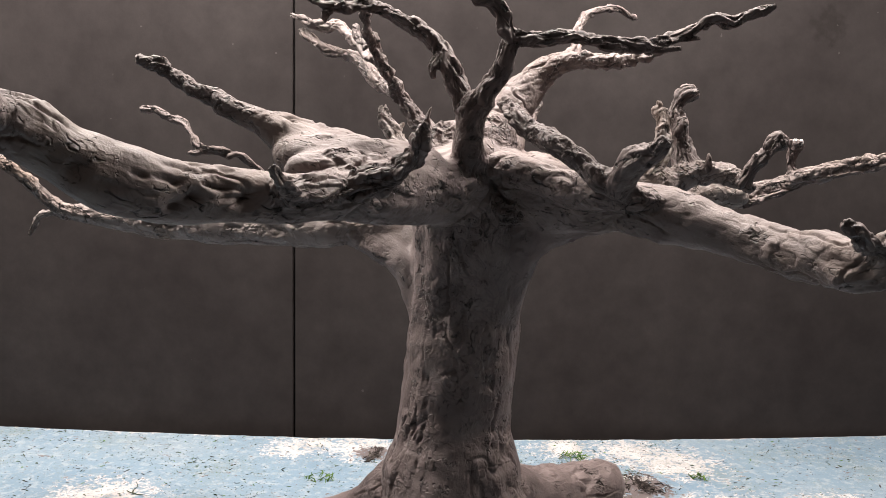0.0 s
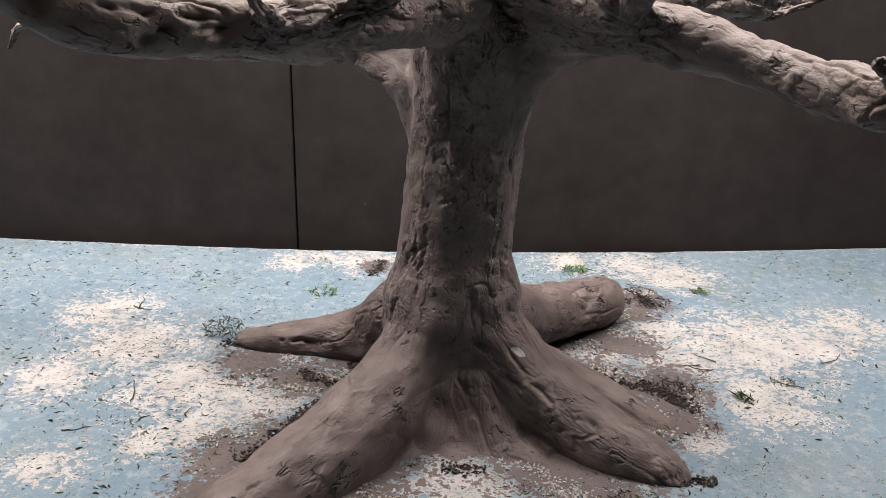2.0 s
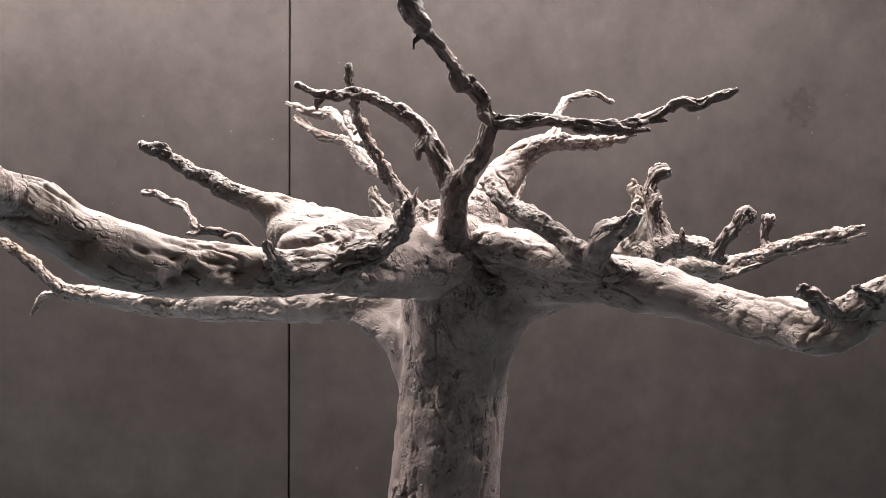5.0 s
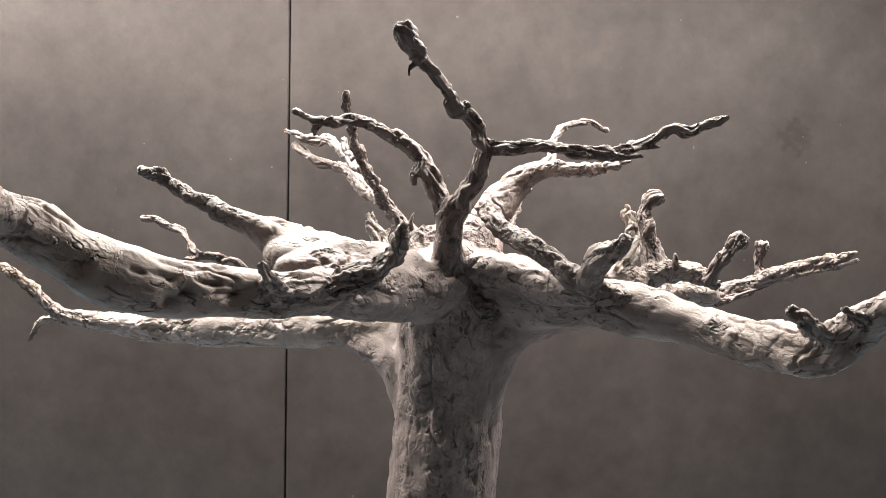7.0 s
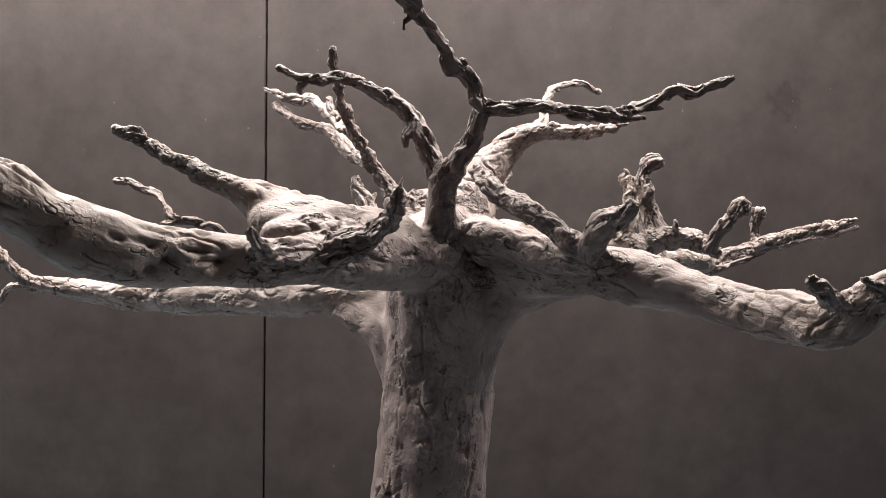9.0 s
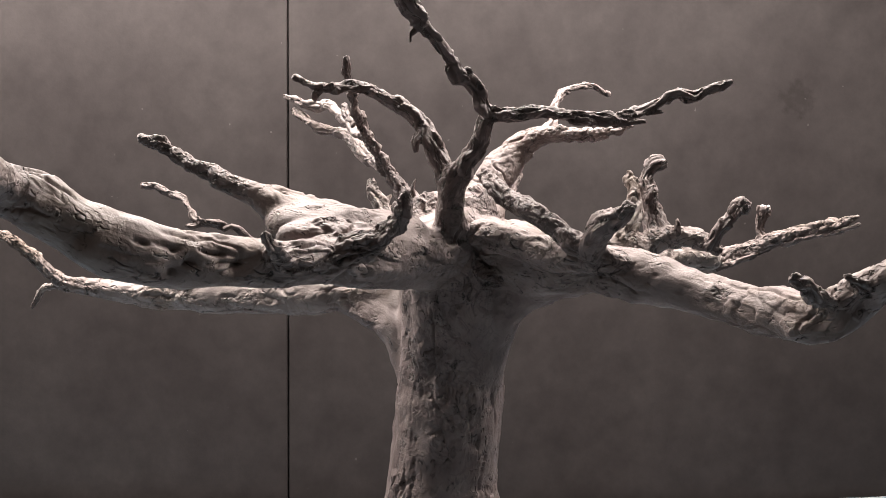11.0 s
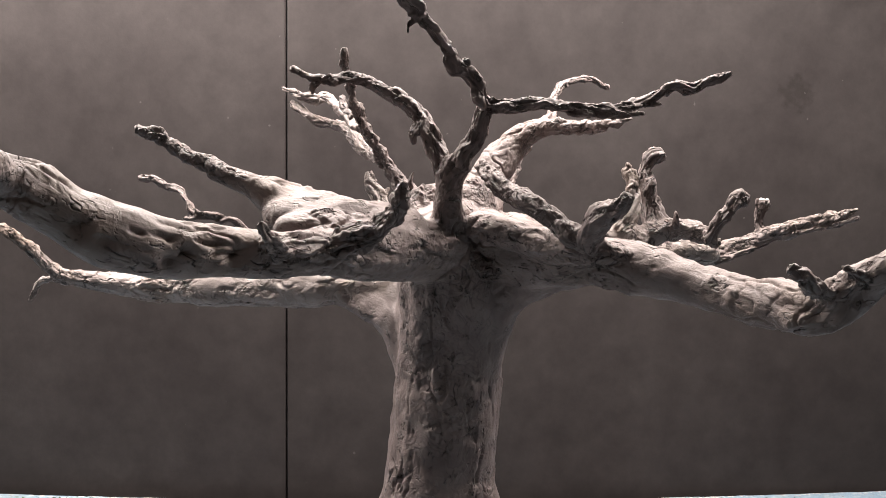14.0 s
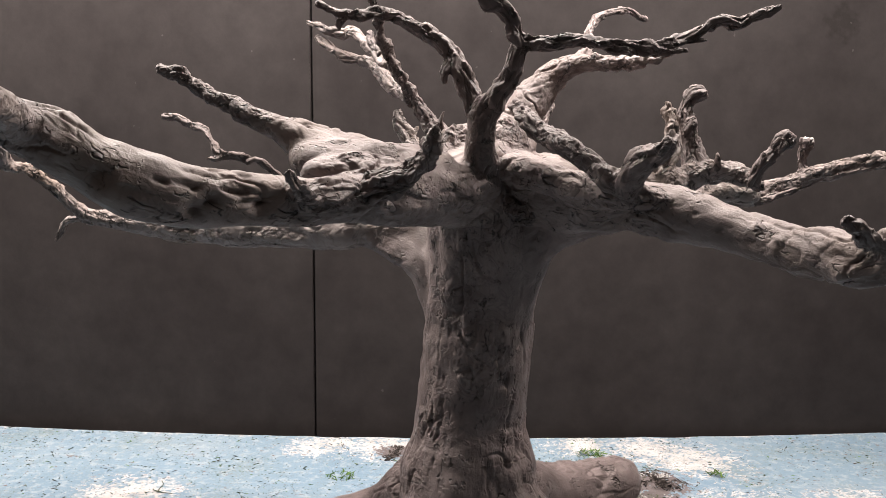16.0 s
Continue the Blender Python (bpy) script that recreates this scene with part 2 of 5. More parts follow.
CRUMB = flock_material("plaster_crumb", (0.26, 0.24, 0.225), (0.42, 0.40, 0.385))
STEEL = plain_material("lamp_metal", (0.5, 0.5, 0.5), (0.6, 0.6, 0.6), 20, 0.4)


# ---- helpers for meshes ----
def obj(name, verts, faces, mat, parent=None, label="", smooth=False):
    me = bpy.data.meshes.new(name)
    me.from_pydata([tuple(v) for v in verts], [], faces)
    me.materials.append(mat)
    if smooth:
        me.polygons.foreach_set("use_smooth", [True] * len(me.polygons))
    me.update()
    ob = new(name, me)
    ob.parent = parent
    return tagged(ob, label)


def from_bm(name, bm, mat, parent=None, label=""):
    me = bpy.data.meshes.new(name)
    bm.to_mesh(me)
    bm.free()
    me.materials.append(mat)
    ob = new(name, me)
    ob.parent = parent
    return tagged(ob, label)


def box_bm(lo, hi, bevel=0.0):
    bm = bmesh.new()
    bmesh.ops.create_cube(bm, size=1)
    for v in bm.verts:
        v.co = Vector([a + (c - a) * (k + 0.5) for a, c, k in zip(lo, hi, v.co)])
    if bevel:
        bmesh.ops.bevel(bm, geom=bm.edges[:], offset=bevel, segments=2, affect="EDGES", profile=0.6)
    return bm


# ---- the room ----
BENCH_Z = -0.03
X0, X1, Y0, Y1, TOP = -1.6, 1.6, -1.7, 1.2, 1.6
tagged(from_bm("floor", box_bm((X0, Y0, BENCH_Z - 0.04), (X1, Y1, BENCH_Z)), BENCH), "brown bench top under the scenery board", "bench", "", "structure")
tagged(from_bm("ceiling", box_bm((X0, Y0, TOP), (X1, Y1, TOP + 0.05)), WALL), "plain ceiling", "ceiling", "", "structure")
for name, lo, hi in (("wall_north", (X0, Y1, BENCH_Z - 0.04), (X1, Y1 + 0.05, TOP + 0.05)), ("wall_south", (X0, Y0 - 0.05, BENCH_Z - 0.04), (X1, Y0, TOP + 0.05)),
                     ("wall_east", (X1, Y0 - 0.05, BENCH_Z - 0.04), (X1 + 0.05, Y1 + 0.05, TOP + 0.05)), ("wall_west", (X0 - 0.05, Y0 - 0.05, BENCH_Z - 0.04), (X0, Y1 + 0.05, TOP + 0.05))):
    tagged(from_bm(name, box_bm(lo, hi), WALL), "plain painted wall", "wall", "", "structure")


# ---- the scenery board, with a slightly wavy rear edge ----
WHITE = [(-0.123, 0.001, 0.036), (-0.162, 0.013, 0.034), (-0.213, 0.052, 0.033), (-0.252, 0.095, 0.025), (-0.239, 0.006, 0.022), (-0.108, 0.213, 0.023), (-0.144, 0.216, 0.017), (-0.009, -0.055, 0.028), (-0.025, -0.064, 0.015), (0.012, -0.056, 0.015), (0.045, 0.120, 0.012), (0.097, 0.121, 0.025), (0.107, 0.009, 0.011), (-0.142, -0.036, 0.017), (-0.161, -0.049, 0.013), (-0.158, 0.204, 0.017), (0.091, 0.237, 0.025), (-0.119, -0.057, 0.018), (0.062, 0.091, 0.027), (0.107, 0.084, 0.033), (0.154, 0.114, 0.041), (0.147, 0.044, 0.027), (0.189, 0.120, 0.027), (0.118, 0.219, 0.028), (0.042, 0.240, 0.021), (0.108, -0.001, 0.014), (0.220, 0.150, 0.022), (-0.198, -0.074, 0.015)]
BROWN = [(-0.129, 0.048, 0.016), (-0.092, 0.024, 0.014), (-0.080, 0.053, 0.023), (-0.092, -0.038, 0.024), (0.060, 0.043, 0.028), (0.085, 0.011, 0.017), (0.056, 0.114, 0.024), (0.086, 0.149, 0.013), (-0.003, -0.006, 0.026), (0.045, -0.031, 0.035), (0.036, 0.004, 0.029), (-0.060, -0.047, 0.033), (-0.106, -0.064, 0.021), (-0.115, -0.082, 0.015), (-0.067, -0.070, 0.038), (0.068, -0.036, 0.018), (0.091, 0.173, 0.017), (-0.098, 0.203, 0.010), (0.099, 0.037, 0.018), (-0.137, 0.043, 0.019), (-0.103, 0.029, 0.019), (-0.117, -0.049, 0.016), (0.102, 0.014, 0.014), (0.079, 0.102, 0.017), (0.098, 0.055, 0.019), (0.060, 0.149, 0.022), (-0.067, 0.022, 0.018), (-0.066, -0.034, 0.033), (0.070, 0.009, 0.026)]


def rear(x):
    spare = min(1.0, max(0.0, (x + 0.05) / 0.1)) * 0.0025 + min(0.2, max(0.0, x - 0.05)) * 0.015
    return spare * min(1.0, max(0.0, (0.40 - x) / 0.08)) + 0.2515 + 0.1560 * x + 0.1600 * x * x + 0.0012 * noise.noise(Vector((x * 40, 0, 3))) + 0.0006 * noise.noise(Vector((x * 160, 0, 8)))


def blobs(x, y, some):
    best = 0.0
    for bx, by, br in some:
        best = max(best, 1.0 - math.hypot(x - bx, y - by) / br * 0.5)
    return best


def scenery_board():
    base = new("scenery_board")
    tagged(base, "pale blue foam board with white plaster patches and scattered flock", "scenery board")
    nx, ny, left, right, front = 320, 170, -0.62, 0.52, -0.33
    verts, white, brown = [], [], []
    for j in range(ny + 1):
        for i in range(nx + 1):
            x = left + (right - left) * i / nx
            y = front + (rear(x) - front) * j / ny
            w, br = blobs(x, y, WHITE), blobs(x, y, BROWN)
            lump = noise.noise(Vector((x * 30, y * 30, 0))) * 0.0008 + noise.noise(Vector((x * 130, y * 130, 4))) * 0.0005
            verts.append((x, y, lump * (0.4 + 0.6 * max(0, min(1, w))) - (0.0012 if j == ny else 0)))
            white.append(max(0, min(0.82, w), 0.62 - (rear(x) - y) * 60))
            brown.append(max(0, min(1.2, br)))
    faces = [(a, a + 1, a + nx + 2, a + nx + 1) for j in range(ny) for a in range(j * (nx + 1), j * (nx + 1) + nx)]
    top = obj("top", verts, faces, BOARD, base, "blue painted top with gritty white patches", True)
    for key, values in (("white", white), ("brown", brown)):
        top.data.attributes.new(key, "FLOAT", "POINT").data.foreach_set("value", values)
    rim = [k for k in range(nx + 1)] + [j * (nx + 1) + nx for j in range(1, ny + 1)] + [ny * (nx + 1) + k for k in range(nx - 1, -1, -1)] + [j * (nx + 1) for j in range(ny - 1, 0, -1)]
    n = len(rim)
    sv = [verts[k] for k in rim] + [(verts[k][0], verts[k][1], BENCH_Z) for k in rim]
    sf = [(k, n + k, n + (k + 1) % n, (k + 1) % n) for k in range(n)] + [tuple(range(2 * n - 1, n - 1, -1))]
    obj("slab", sv, sf, FOAM, base, "blue foam edge")
    return base


scenery_board()


# ---- the black backdrop: two hinged panels ----
def backdrop():
    base = new("backdrop_board", None)
    tagged(base, "black paper-faced folding board standing behind the model tree", "backdrop board")
    seam = Vector((-0.1692, rear(-0.1692) + 0.014, 0))
    for name, a, length, slope in (("panel", -1, 0.62, 0.085), ("panel", 1, 0.80, 0.118)):
        bm = bmesh.new()
        n = 16
        gap, thick, top = 0.0007, 0.005, 0.74
        cols = []
        for k in range(n + 1):
            s = gap + (length - gap) * k / n
            x = seam.x + a * s
            bow = slope * a * s + (0.10 * s * s if a > 0 else 0.02 * s * s)
            y = seam.y + bow
            cols.append([bm.verts.new((x, y, BENCH_Z)), bm.verts.new((x, y, top)), bm.verts.new((x, y + thick, top)), bm.verts.new((x, y + thick, BENCH_Z))])
        for p, q in zip(cols, cols[1:]):
            for k in range(4):
                bm.faces.new((p[k], p[(k + 1) % 4], q[(k + 1) % 4], q[k]))
        bm.faces.new(cols[0])
        bm.faces.new(cols[-1])
        bmesh.ops.recalc_face_normals(bm, faces=bm.faces[:])
        edges = [e for e in bm.edges if abs(e.verts[0].co.z - e.verts[1].co.z) > 0.5 and {e.verts[0], e.verts[1]} <= set(cols[0])]
        bmesh.ops.bevel(bm, geom=edges, offset=0.0006, segments=2, affect="EDGES")
        from_bm(name, bm, BLACK, base)
    # Strip added behind the gap so the lit room does not show through.
    from_bm("gap_strip", box_bm((seam.x - 0.02, seam.y + 0.0085, BENCH_Z), (seam.x + 0.02, seam.y + 0.0095, 0.74)), BLACK, base, "black strip added behind the panel gap to block light")


backdrop()


# ---- the model tree ----
BOUGHS = {}


def limb(key, name, parent, label, rough, nodes):
    BOUGHS[key] = dict(name=name, parent=parent, label=label, rough=rough, nodes=nodes)


limb("trunk", "trunk", "", "", 0.42, [
    (-0.0197, 0.0270, 0.0077, 0.0360), (-0.0201, 0.0260, 0.0386, 0.0375), (-0.0201, 0.0220, 0.0648, 0.0352),
    (-0.0200, 0.0220, 0.0832, 0.0291), (-0.0184, 0.0220, 0.1012, 0.0282), (-0.0156, 0.0210, 0.1276, 0.0284),
    (-0.0138, 0.0180, 0.1532, 0.0274), (-0.0131, 0.0140, 0.1724, 0.0279), (-0.0135, 0.0100, 0.1903, 0.0274),
    (-0.0117, 0.0080, 0.2077, 0.0244), (-0.0106, 0.0080, 0.2206, 0.0172),
])
limb("limb_near", "limb", "trunk", "thick grey limb reaching forward with a curled broken end", 0.3, [
    (-0.0142, 0.0100, 0.2018, 0.0173), (-0.0271, -0.0200, 0.2029, 0.0135), (-0.0409, -0.0600, 0.2047, 0.0117),
    (-0.0568, -0.0950, 0.2060, 0.0095), (-0.0756, -0.1150, 0.2068, 0.0098), (-0.0919, -0.1300, 0.2084, 0.0107),
    (-0.1038, -0.1420, 0.2104, 0.0115), (-0.1145, -0.1500, 0.2148, 0.0118), (-0.1247, -0.1580, 0.2220, 0.0106),
    (-0.1342, -0.1660, 0.2303, 0.0094), (-0.1385, -0.1750, 0.2342, 0.0075), (-0.1301, -0.2000, 0.2396, 0.0057),
    (-0.1336, -0.2130, 0.2406, 0.0050), (-0.1366, -0.2300, 0.2428, 0.0042), (-0.1402, -0.2450, 0.2451, 0.0031),
])
limb("ltwig", "twig", "limb_near", "", 0.8, [
    (-0.1305, -0.1950, 0.2384, 0.0033), (-0.1294, -0.2120, 0.2447, 0.0027), (-0.1321, -0.2200, 0.2505, 0.0025),
    (-0.1335, -0.2230, 0.2530, 0.0018),
])
limb("limb_ll", "limb", "trunk", "pale limb narrowing to a broken tip", 0.2, [
    (-0.0166, 0.0050, 0.2134, 0.0157), (-0.0363, -0.0300, 0.2111, 0.0093), (-0.0546, -0.0450, 0.2165, 0.0124),
    (-0.0677, -0.0550, 0.2200, 0.0132), (-0.0778, -0.0580, 0.2245, 0.0118), (-0.0856, -0.0580, 0.2298, 0.0086),
    (-0.0935, -0.0580, 0.2340, 0.0058), (-0.1012, -0.0570, 0.2368, 0.0048), (-0.1082, -0.0560, 0.2398, 0.0048),
    (-0.1174, -0.0530, 0.2446, 0.0042), (-0.1295, -0.0500, 0.2494, 0.0036), (-0.1400, -0.0480, 0.2559, 0.0031),
    (-0.1475, -0.0460, 0.2587, 0.0037), (-0.1530, -0.0450, 0.2607, 0.0024),
])
limb("limb_low", "limb", "trunk", "long thin lower limb with a forked bent end", 0.45, [
    (-0.0217, 0.0250, 0.1772, 0.0179), (-0.0468, 0.0300, 0.1808, 0.0114), (-0.0698, 0.0360, 0.1829, 0.0096),
    (-0.0944, 0.0450, 0.1805, 0.0108), (-0.1248, 0.0580, 0.1789, 0.0111), (-0.1565, 0.0700, 0.1777, 0.0111),
    (-0.1890, 0.0800, 0.1770, 0.0104), (-0.2201, 0.0840, 0.1768, 0.0081), (-0.2450, 0.0820, 0.1800, 0.0060),
    (-0.2596, 0.0780, 0.1828, 0.0045), (-0.2666, 0.0740, 0.1885, 0.0042), (-0.2767, 0.0660, 0.2019, 0.0038),
    (-0.2865, 0.0580, 0.2115, 0.0034), (-0.2935, 0.0500, 0.2143, 0.0043), (-0.2940, 0.0450, 0.2236, 0.0035),
    (-0.3017, 0.0420, 0.2306, 0.0032), (-0.3075, 0.0380, 0.2372, 0.0023),
])
limb("lowtwig", "twig", "limb_low", "", 0.6, [
    (-0.2577, 0.0780, 0.1808, 0.0035), (-0.2682, 0.0800, 0.1812, 0.0026), (-0.2769, 0.0820, 0.1791, 0.0023),
    (-0.2817, 0.0820, 0.1730, 0.0019), (-0.2850, 0.0820, 0.1669, 0.0014),
])
limb("smalltwig", "twig", "limb_low", "", 0.7, [
    (-0.1105, 0.0550, 0.1840, 0.0026), (-0.1231, 0.0420, 0.2052, 0.0022), (-0.1335, 0.0340, 0.2166, 0.0020),
    (-0.1466, 0.0340, 0.2193, 0.0020), (-0.1594, 0.0380, 0.2220, 0.0027), (-0.1659, 0.0430, 0.2287, 0.0022),
    (-0.1724, 0.0480, 0.2349, 0.0023), (-0.1821, 0.0530, 0.2377, 0.0023), (-0.1919, 0.0570, 0.2411, 0.0023),
    (-0.2014, 0.0600, 0.2425, 0.0022),
])
limb("smallstub", "twig", "limb_low", "", 0.7, [
    (-0.1533, 0.0360, 0.2208, 0.0017), (-0.1605, 0.0360, 0.2185, 0.0017), (-0.1655, 0.0360, 0.2185, 0.0013),
])
limb("stem_e", "limb", "trunk", "slim upright stem with a blunt tip", 0.6, [
    (-0.0238, 0.0150, 0.2219, 0.0082), (-0.0347, 0.0180, 0.2307, 0.0060), (-0.0420, 0.0200, 0.2390, 0.0044),
    (-0.0491, 0.0220, 0.2492, 0.0035), (-0.0555, 0.0200, 0.2598, 0.0032), (-0.0600, 0.0150, 0.2689, 0.0030),
    (-0.0624, 0.0080, 0.2775, 0.0027), (-0.0631, 0.0000, 0.2860, 0.0023), (-0.0638, -0.0060, 0.2927, 0.0021),
    (-0.0637, -0.0090, 0.2973, 0.0025), (-0.0630, -0.0100, 0.3005, 0.0020),
])
limb("stem_f", "twig", "stem_e", "", 0.45, [
    (-0.0506, 0.0300, 0.2497, 0.0033), (-0.0610, 0.0480, 0.2548, 0.0038), (-0.0690, 0.0580, 0.2594, 0.0042),
    (-0.0770, 0.0700, 0.2672, 0.0043), (-0.0843, 0.0780, 0.2734, 0.0034), (-0.0937, 0.0840, 0.2753, 0.0026),
    (-0.1029, 0.0880, 0.2778, 0.0028), (-0.1111, 0.0920, 0.2825, 0.0026), (-0.1167, 0.0940, 0.2862, 0.0030),
    (-0.1210, 0.0950, 0.2899, 0.0023),
])
limb("stem_g", "twig", "stem_e", "", 0.45, [
    (-0.0662, 0.0300, 0.2674, 0.0024), (-0.0765, 0.0500, 0.2770, 0.0029), (-0.0866, 0.0700, 0.2839, 0.0028),
    (-0.0939, 0.0800, 0.2899, 0.0030), (-0.1044, 0.0880, 0.2910, 0.0031), (-0.1140, 0.0930, 0.2934, 0.0026),
    (-0.1210, 0.0960, 0.2960, 0.0023), (-0.1276, 0.1000, 0.2990, 0.0018),
])
limb("stub_g", "twig", "stem_e", "", 0.8, [
    (-0.0665, 0.0200, 0.2724, 0.0018), (-0.0726, 0.0300, 0.2781, 0.0018), (-0.0751, 0.0350, 0.2849, 0.0014),
])
limb("ytrunk", "limb", "trunk", "forked front limb with long crooked arms", 0.5, [
    (-0.0122, -0.0080, 0.2081, 0.0103), (-0.0109, -0.0200, 0.2220, 0.0080), (-0.0102, -0.0250, 0.2339, 0.0069),
    (-0.0095, -0.0270, 0.2418, 0.0069), (-0.0086, -0.0280, 0.2463, 0.0054),
])
limb("yleft", "twig", "ytrunk", "", 0.8, [
    (-0.0104, -0.0260, 0.2392, 0.0053), (-0.0155, -0.0240, 0.2500, 0.0048), (-0.0197, -0.0220, 0.2582, 0.0046),
    (-0.0230, -0.0200, 0.2651, 0.0046), (-0.0257, -0.0190, 0.2701, 0.0041), (-0.0330, -0.0180, 0.2758, 0.0034),
    (-0.0407, -0.0170, 0.2800, 0.0033), (-0.0483, -0.0170, 0.2842, 0.0029), (-0.0561, -0.0170, 0.2857, 0.0026),
    (-0.0660, -0.0170, 0.2863, 0.0026), (-0.0745, -0.0170, 0.2867, 0.0030), (-0.0802, -0.0170, 0.2884, 0.0021),
    (-0.0845, -0.0170, 0.2898, 0.0019), (-0.0882, -0.0170, 0.2910, 0.0017),
])
limb("ybarb", "twig", "ytrunk", "", 0.8, [
    (-0.0745, -0.0170, 0.2861, 0.0022), (-0.0770, -0.0170, 0.2831, 0.0021), (-0.0781, -0.0170, 0.2795, 0.0012),
])
limb("yflake", "twig", "ytrunk", "", 0.8, [
    (-0.0241, -0.0220, 0.2649, 0.0024), (-0.0265, -0.0240, 0.2594, 0.0020), (-0.0265, -0.0250, 0.2553, 0.0012),
])
limb("yright", "twig", "ytrunk", "", 0.7, [
    (-0.0081, -0.0270, 0.2392, 0.0053), (-0.0024, -0.0320, 0.2495, 0.0047), (0.0031, -0.0360, 0.2562, 0.0044),
    (0.0060, -0.0400, 0.2635, 0.0040), (0.0084, -0.0430, 0.2688, 0.0043),
])
limb("ytop", "twig", "ytrunk", "", 0.8, [
    (0.0087, -0.0430, 0.2683, 0.0038), (0.0049, -0.0470, 0.2754, 0.0031), (0.0010, -0.0520, 0.2822, 0.0030),
    (-0.0028, -0.0570, 0.2859, 0.0032), (-0.0066, -0.0630, 0.2910, 0.0029), (-0.0102, -0.0700, 0.2958, 0.0024),
    (-0.0135, -0.0760, 0.2998, 0.0022), (-0.0168, -0.0810, 0.3035, 0.0028), (-0.0193, -0.0850, 0.3068, 0.0039),
    (-0.0214, -0.0880, 0.3098, 0.0046), (-0.0227, -0.0900, 0.3118, 0.0036),
])
limb("ytopbarb", "twig", "ytrunk", "", 0.8, [
    (-0.0185, -0.0790, 0.3016, 0.0016), (-0.0207, -0.0800, 0.2982, 0.0014), (-0.0213, -0.0800, 0.2954, 0.0012),
])
limb("ytopflake", "twig", "ytrunk", "", 0.8, [
    (-0.0035, -0.0570, 0.2859, 0.0017), (0.0002, -0.0570, 0.2869, 0.0015), (0.0022, -0.0570, 0.2863, 0.0009),
])
limb("yarm", "twig", "ytrunk", "", 0.8, [
    (0.0079, -0.0430, 0.2693, 0.0041), (0.0148, -0.0440, 0.2696, 0.0035), (0.0219, -0.0440, 0.2699, 0.0034),
    (0.0294, -0.0430, 0.2707, 0.0032), (0.0356, -0.0420, 0.2703, 0.0025), (0.0419, -0.0400, 0.2695, 0.0034),
    (0.0520, -0.0370, 0.2687, 0.0036), (0.0623, -0.0330, 0.2684, 0.0032), (0.0701, -0.0300, 0.2679, 0.0022),
    (0.0778, -0.0280, 0.2678, 0.0012),
])
limb("yarmtip", "twig", "ytrunk", "", 0.8, [
    (0.0636, -0.0320, 0.2682, 0.0023), (0.0689, -0.0280, 0.2707, 0.0028), (0.0755, -0.0250, 0.2731, 0.0025),
    (0.0834, -0.0220, 0.2766, 0.0026), (0.0914, -0.0190, 0.2806, 0.0026), (0.0968, -0.0170, 0.2814, 0.0029),
    (0.1008, -0.0160, 0.2804, 0.0028), (0.1061, -0.0150, 0.2832, 0.0022), (0.1126, -0.0140, 0.2854, 0.0022),
    (0.1182, -0.0130, 0.2876, 0.0013),
])
limb("yarmbarb", "twig", "ytrunk", "", 0.8, [
    (0.0782, -0.0240, 0.2717, 0.0013), (0.0827, -0.0240, 0.2722, 0.0012), (0.0858, -0.0240, 0.2727, 0.0010),
])
limb("limb_back", "limb", "trunk", "pale rear limb bending into a thin arm", 0.35, [
    (-0.0066, 0.0200, 0.2162, 0.0176), (0.0006, 0.0400, 0.2329, 0.0122), (0.0074, 0.0520, 0.2489, 0.0103),
    (0.0164, 0.0580, 0.2610, 0.0082), (0.0258, 0.0560, 0.2677, 0.0066), (0.0367, 0.0520, 0.2698, 0.0047),
    (0.0489, 0.0480, 0.2691, 0.0040), (0.0609, 0.0440, 0.2690, 0.0033), (0.0696, 0.0400, 0.2710, 0.0027),
    (0.0777, 0.0380, 0.2725, 0.0013),
])
limb("curl", "twig", "limb_back", "", 0.7, [
    (0.0257, 0.0620, 0.2670, 0.0038), (0.0334, 0.0800, 0.2752, 0.0030), (0.0375, 0.0980, 0.2845, 0.0025),
    (0.0381, 0.1100, 0.2928, 0.0026), (0.0409, 0.1180, 0.3002, 0.0028), (0.0462, 0.1240, 0.3045, 0.0028),
    (0.0558, 0.1300, 0.3075, 0.0027), (0.0631, 0.1340, 0.3073, 0.0023), (0.0678, 0.1360, 0.3039, 0.0020),
    (0.0722, 0.1380, 0.3023, 0.0014),
])
limb("spur_r", "twig", "limb_back", "", 0.8, [
    (0.0077, 0.0500, 0.2301, 0.0047), (0.0137, 0.0720, 0.2403, 0.0029), (0.0176, 0.0850, 0.2508, 0.0023),
    (0.0208, 0.0880, 0.2576, 0.0020), (0.0247, 0.0900, 0.2618, 0.0020),
])
limb("elbow", "limb", "trunk", "dark gnarled front limb with a bent elbow", 0.65, [
    (0.0037, -0.0120, 0.2456, 0.0028), (0.0093, -0.0220, 0.2395, 0.0045), (0.0179, -0.0340, 0.2325, 0.0053),
    (0.0273, -0.0450, 0.2273, 0.0051), (0.0348, -0.0500, 0.2223, 0.0048), (0.0422, -0.0530, 0.2165, 0.0050),
    (0.0494, -0.0560, 0.2122, 0.0056), (0.0569, -0.0500, 0.2090, 0.0068),
])
limb("elbow_up", "twig", "elbow", "", 0.6, [
    (0.0530, -0.0560, 0.2091, 0.0055), (0.0540, -0.0650, 0.2158, 0.0062), (0.0568, -0.0740, 0.2208, 0.0064),
    (0.0609, -0.0800, 0.2236, 0.0052), (0.0643, -0.0850, 0.2261, 0.0034), (0.0666, -0.0880, 0.2289, 0.0028),
])
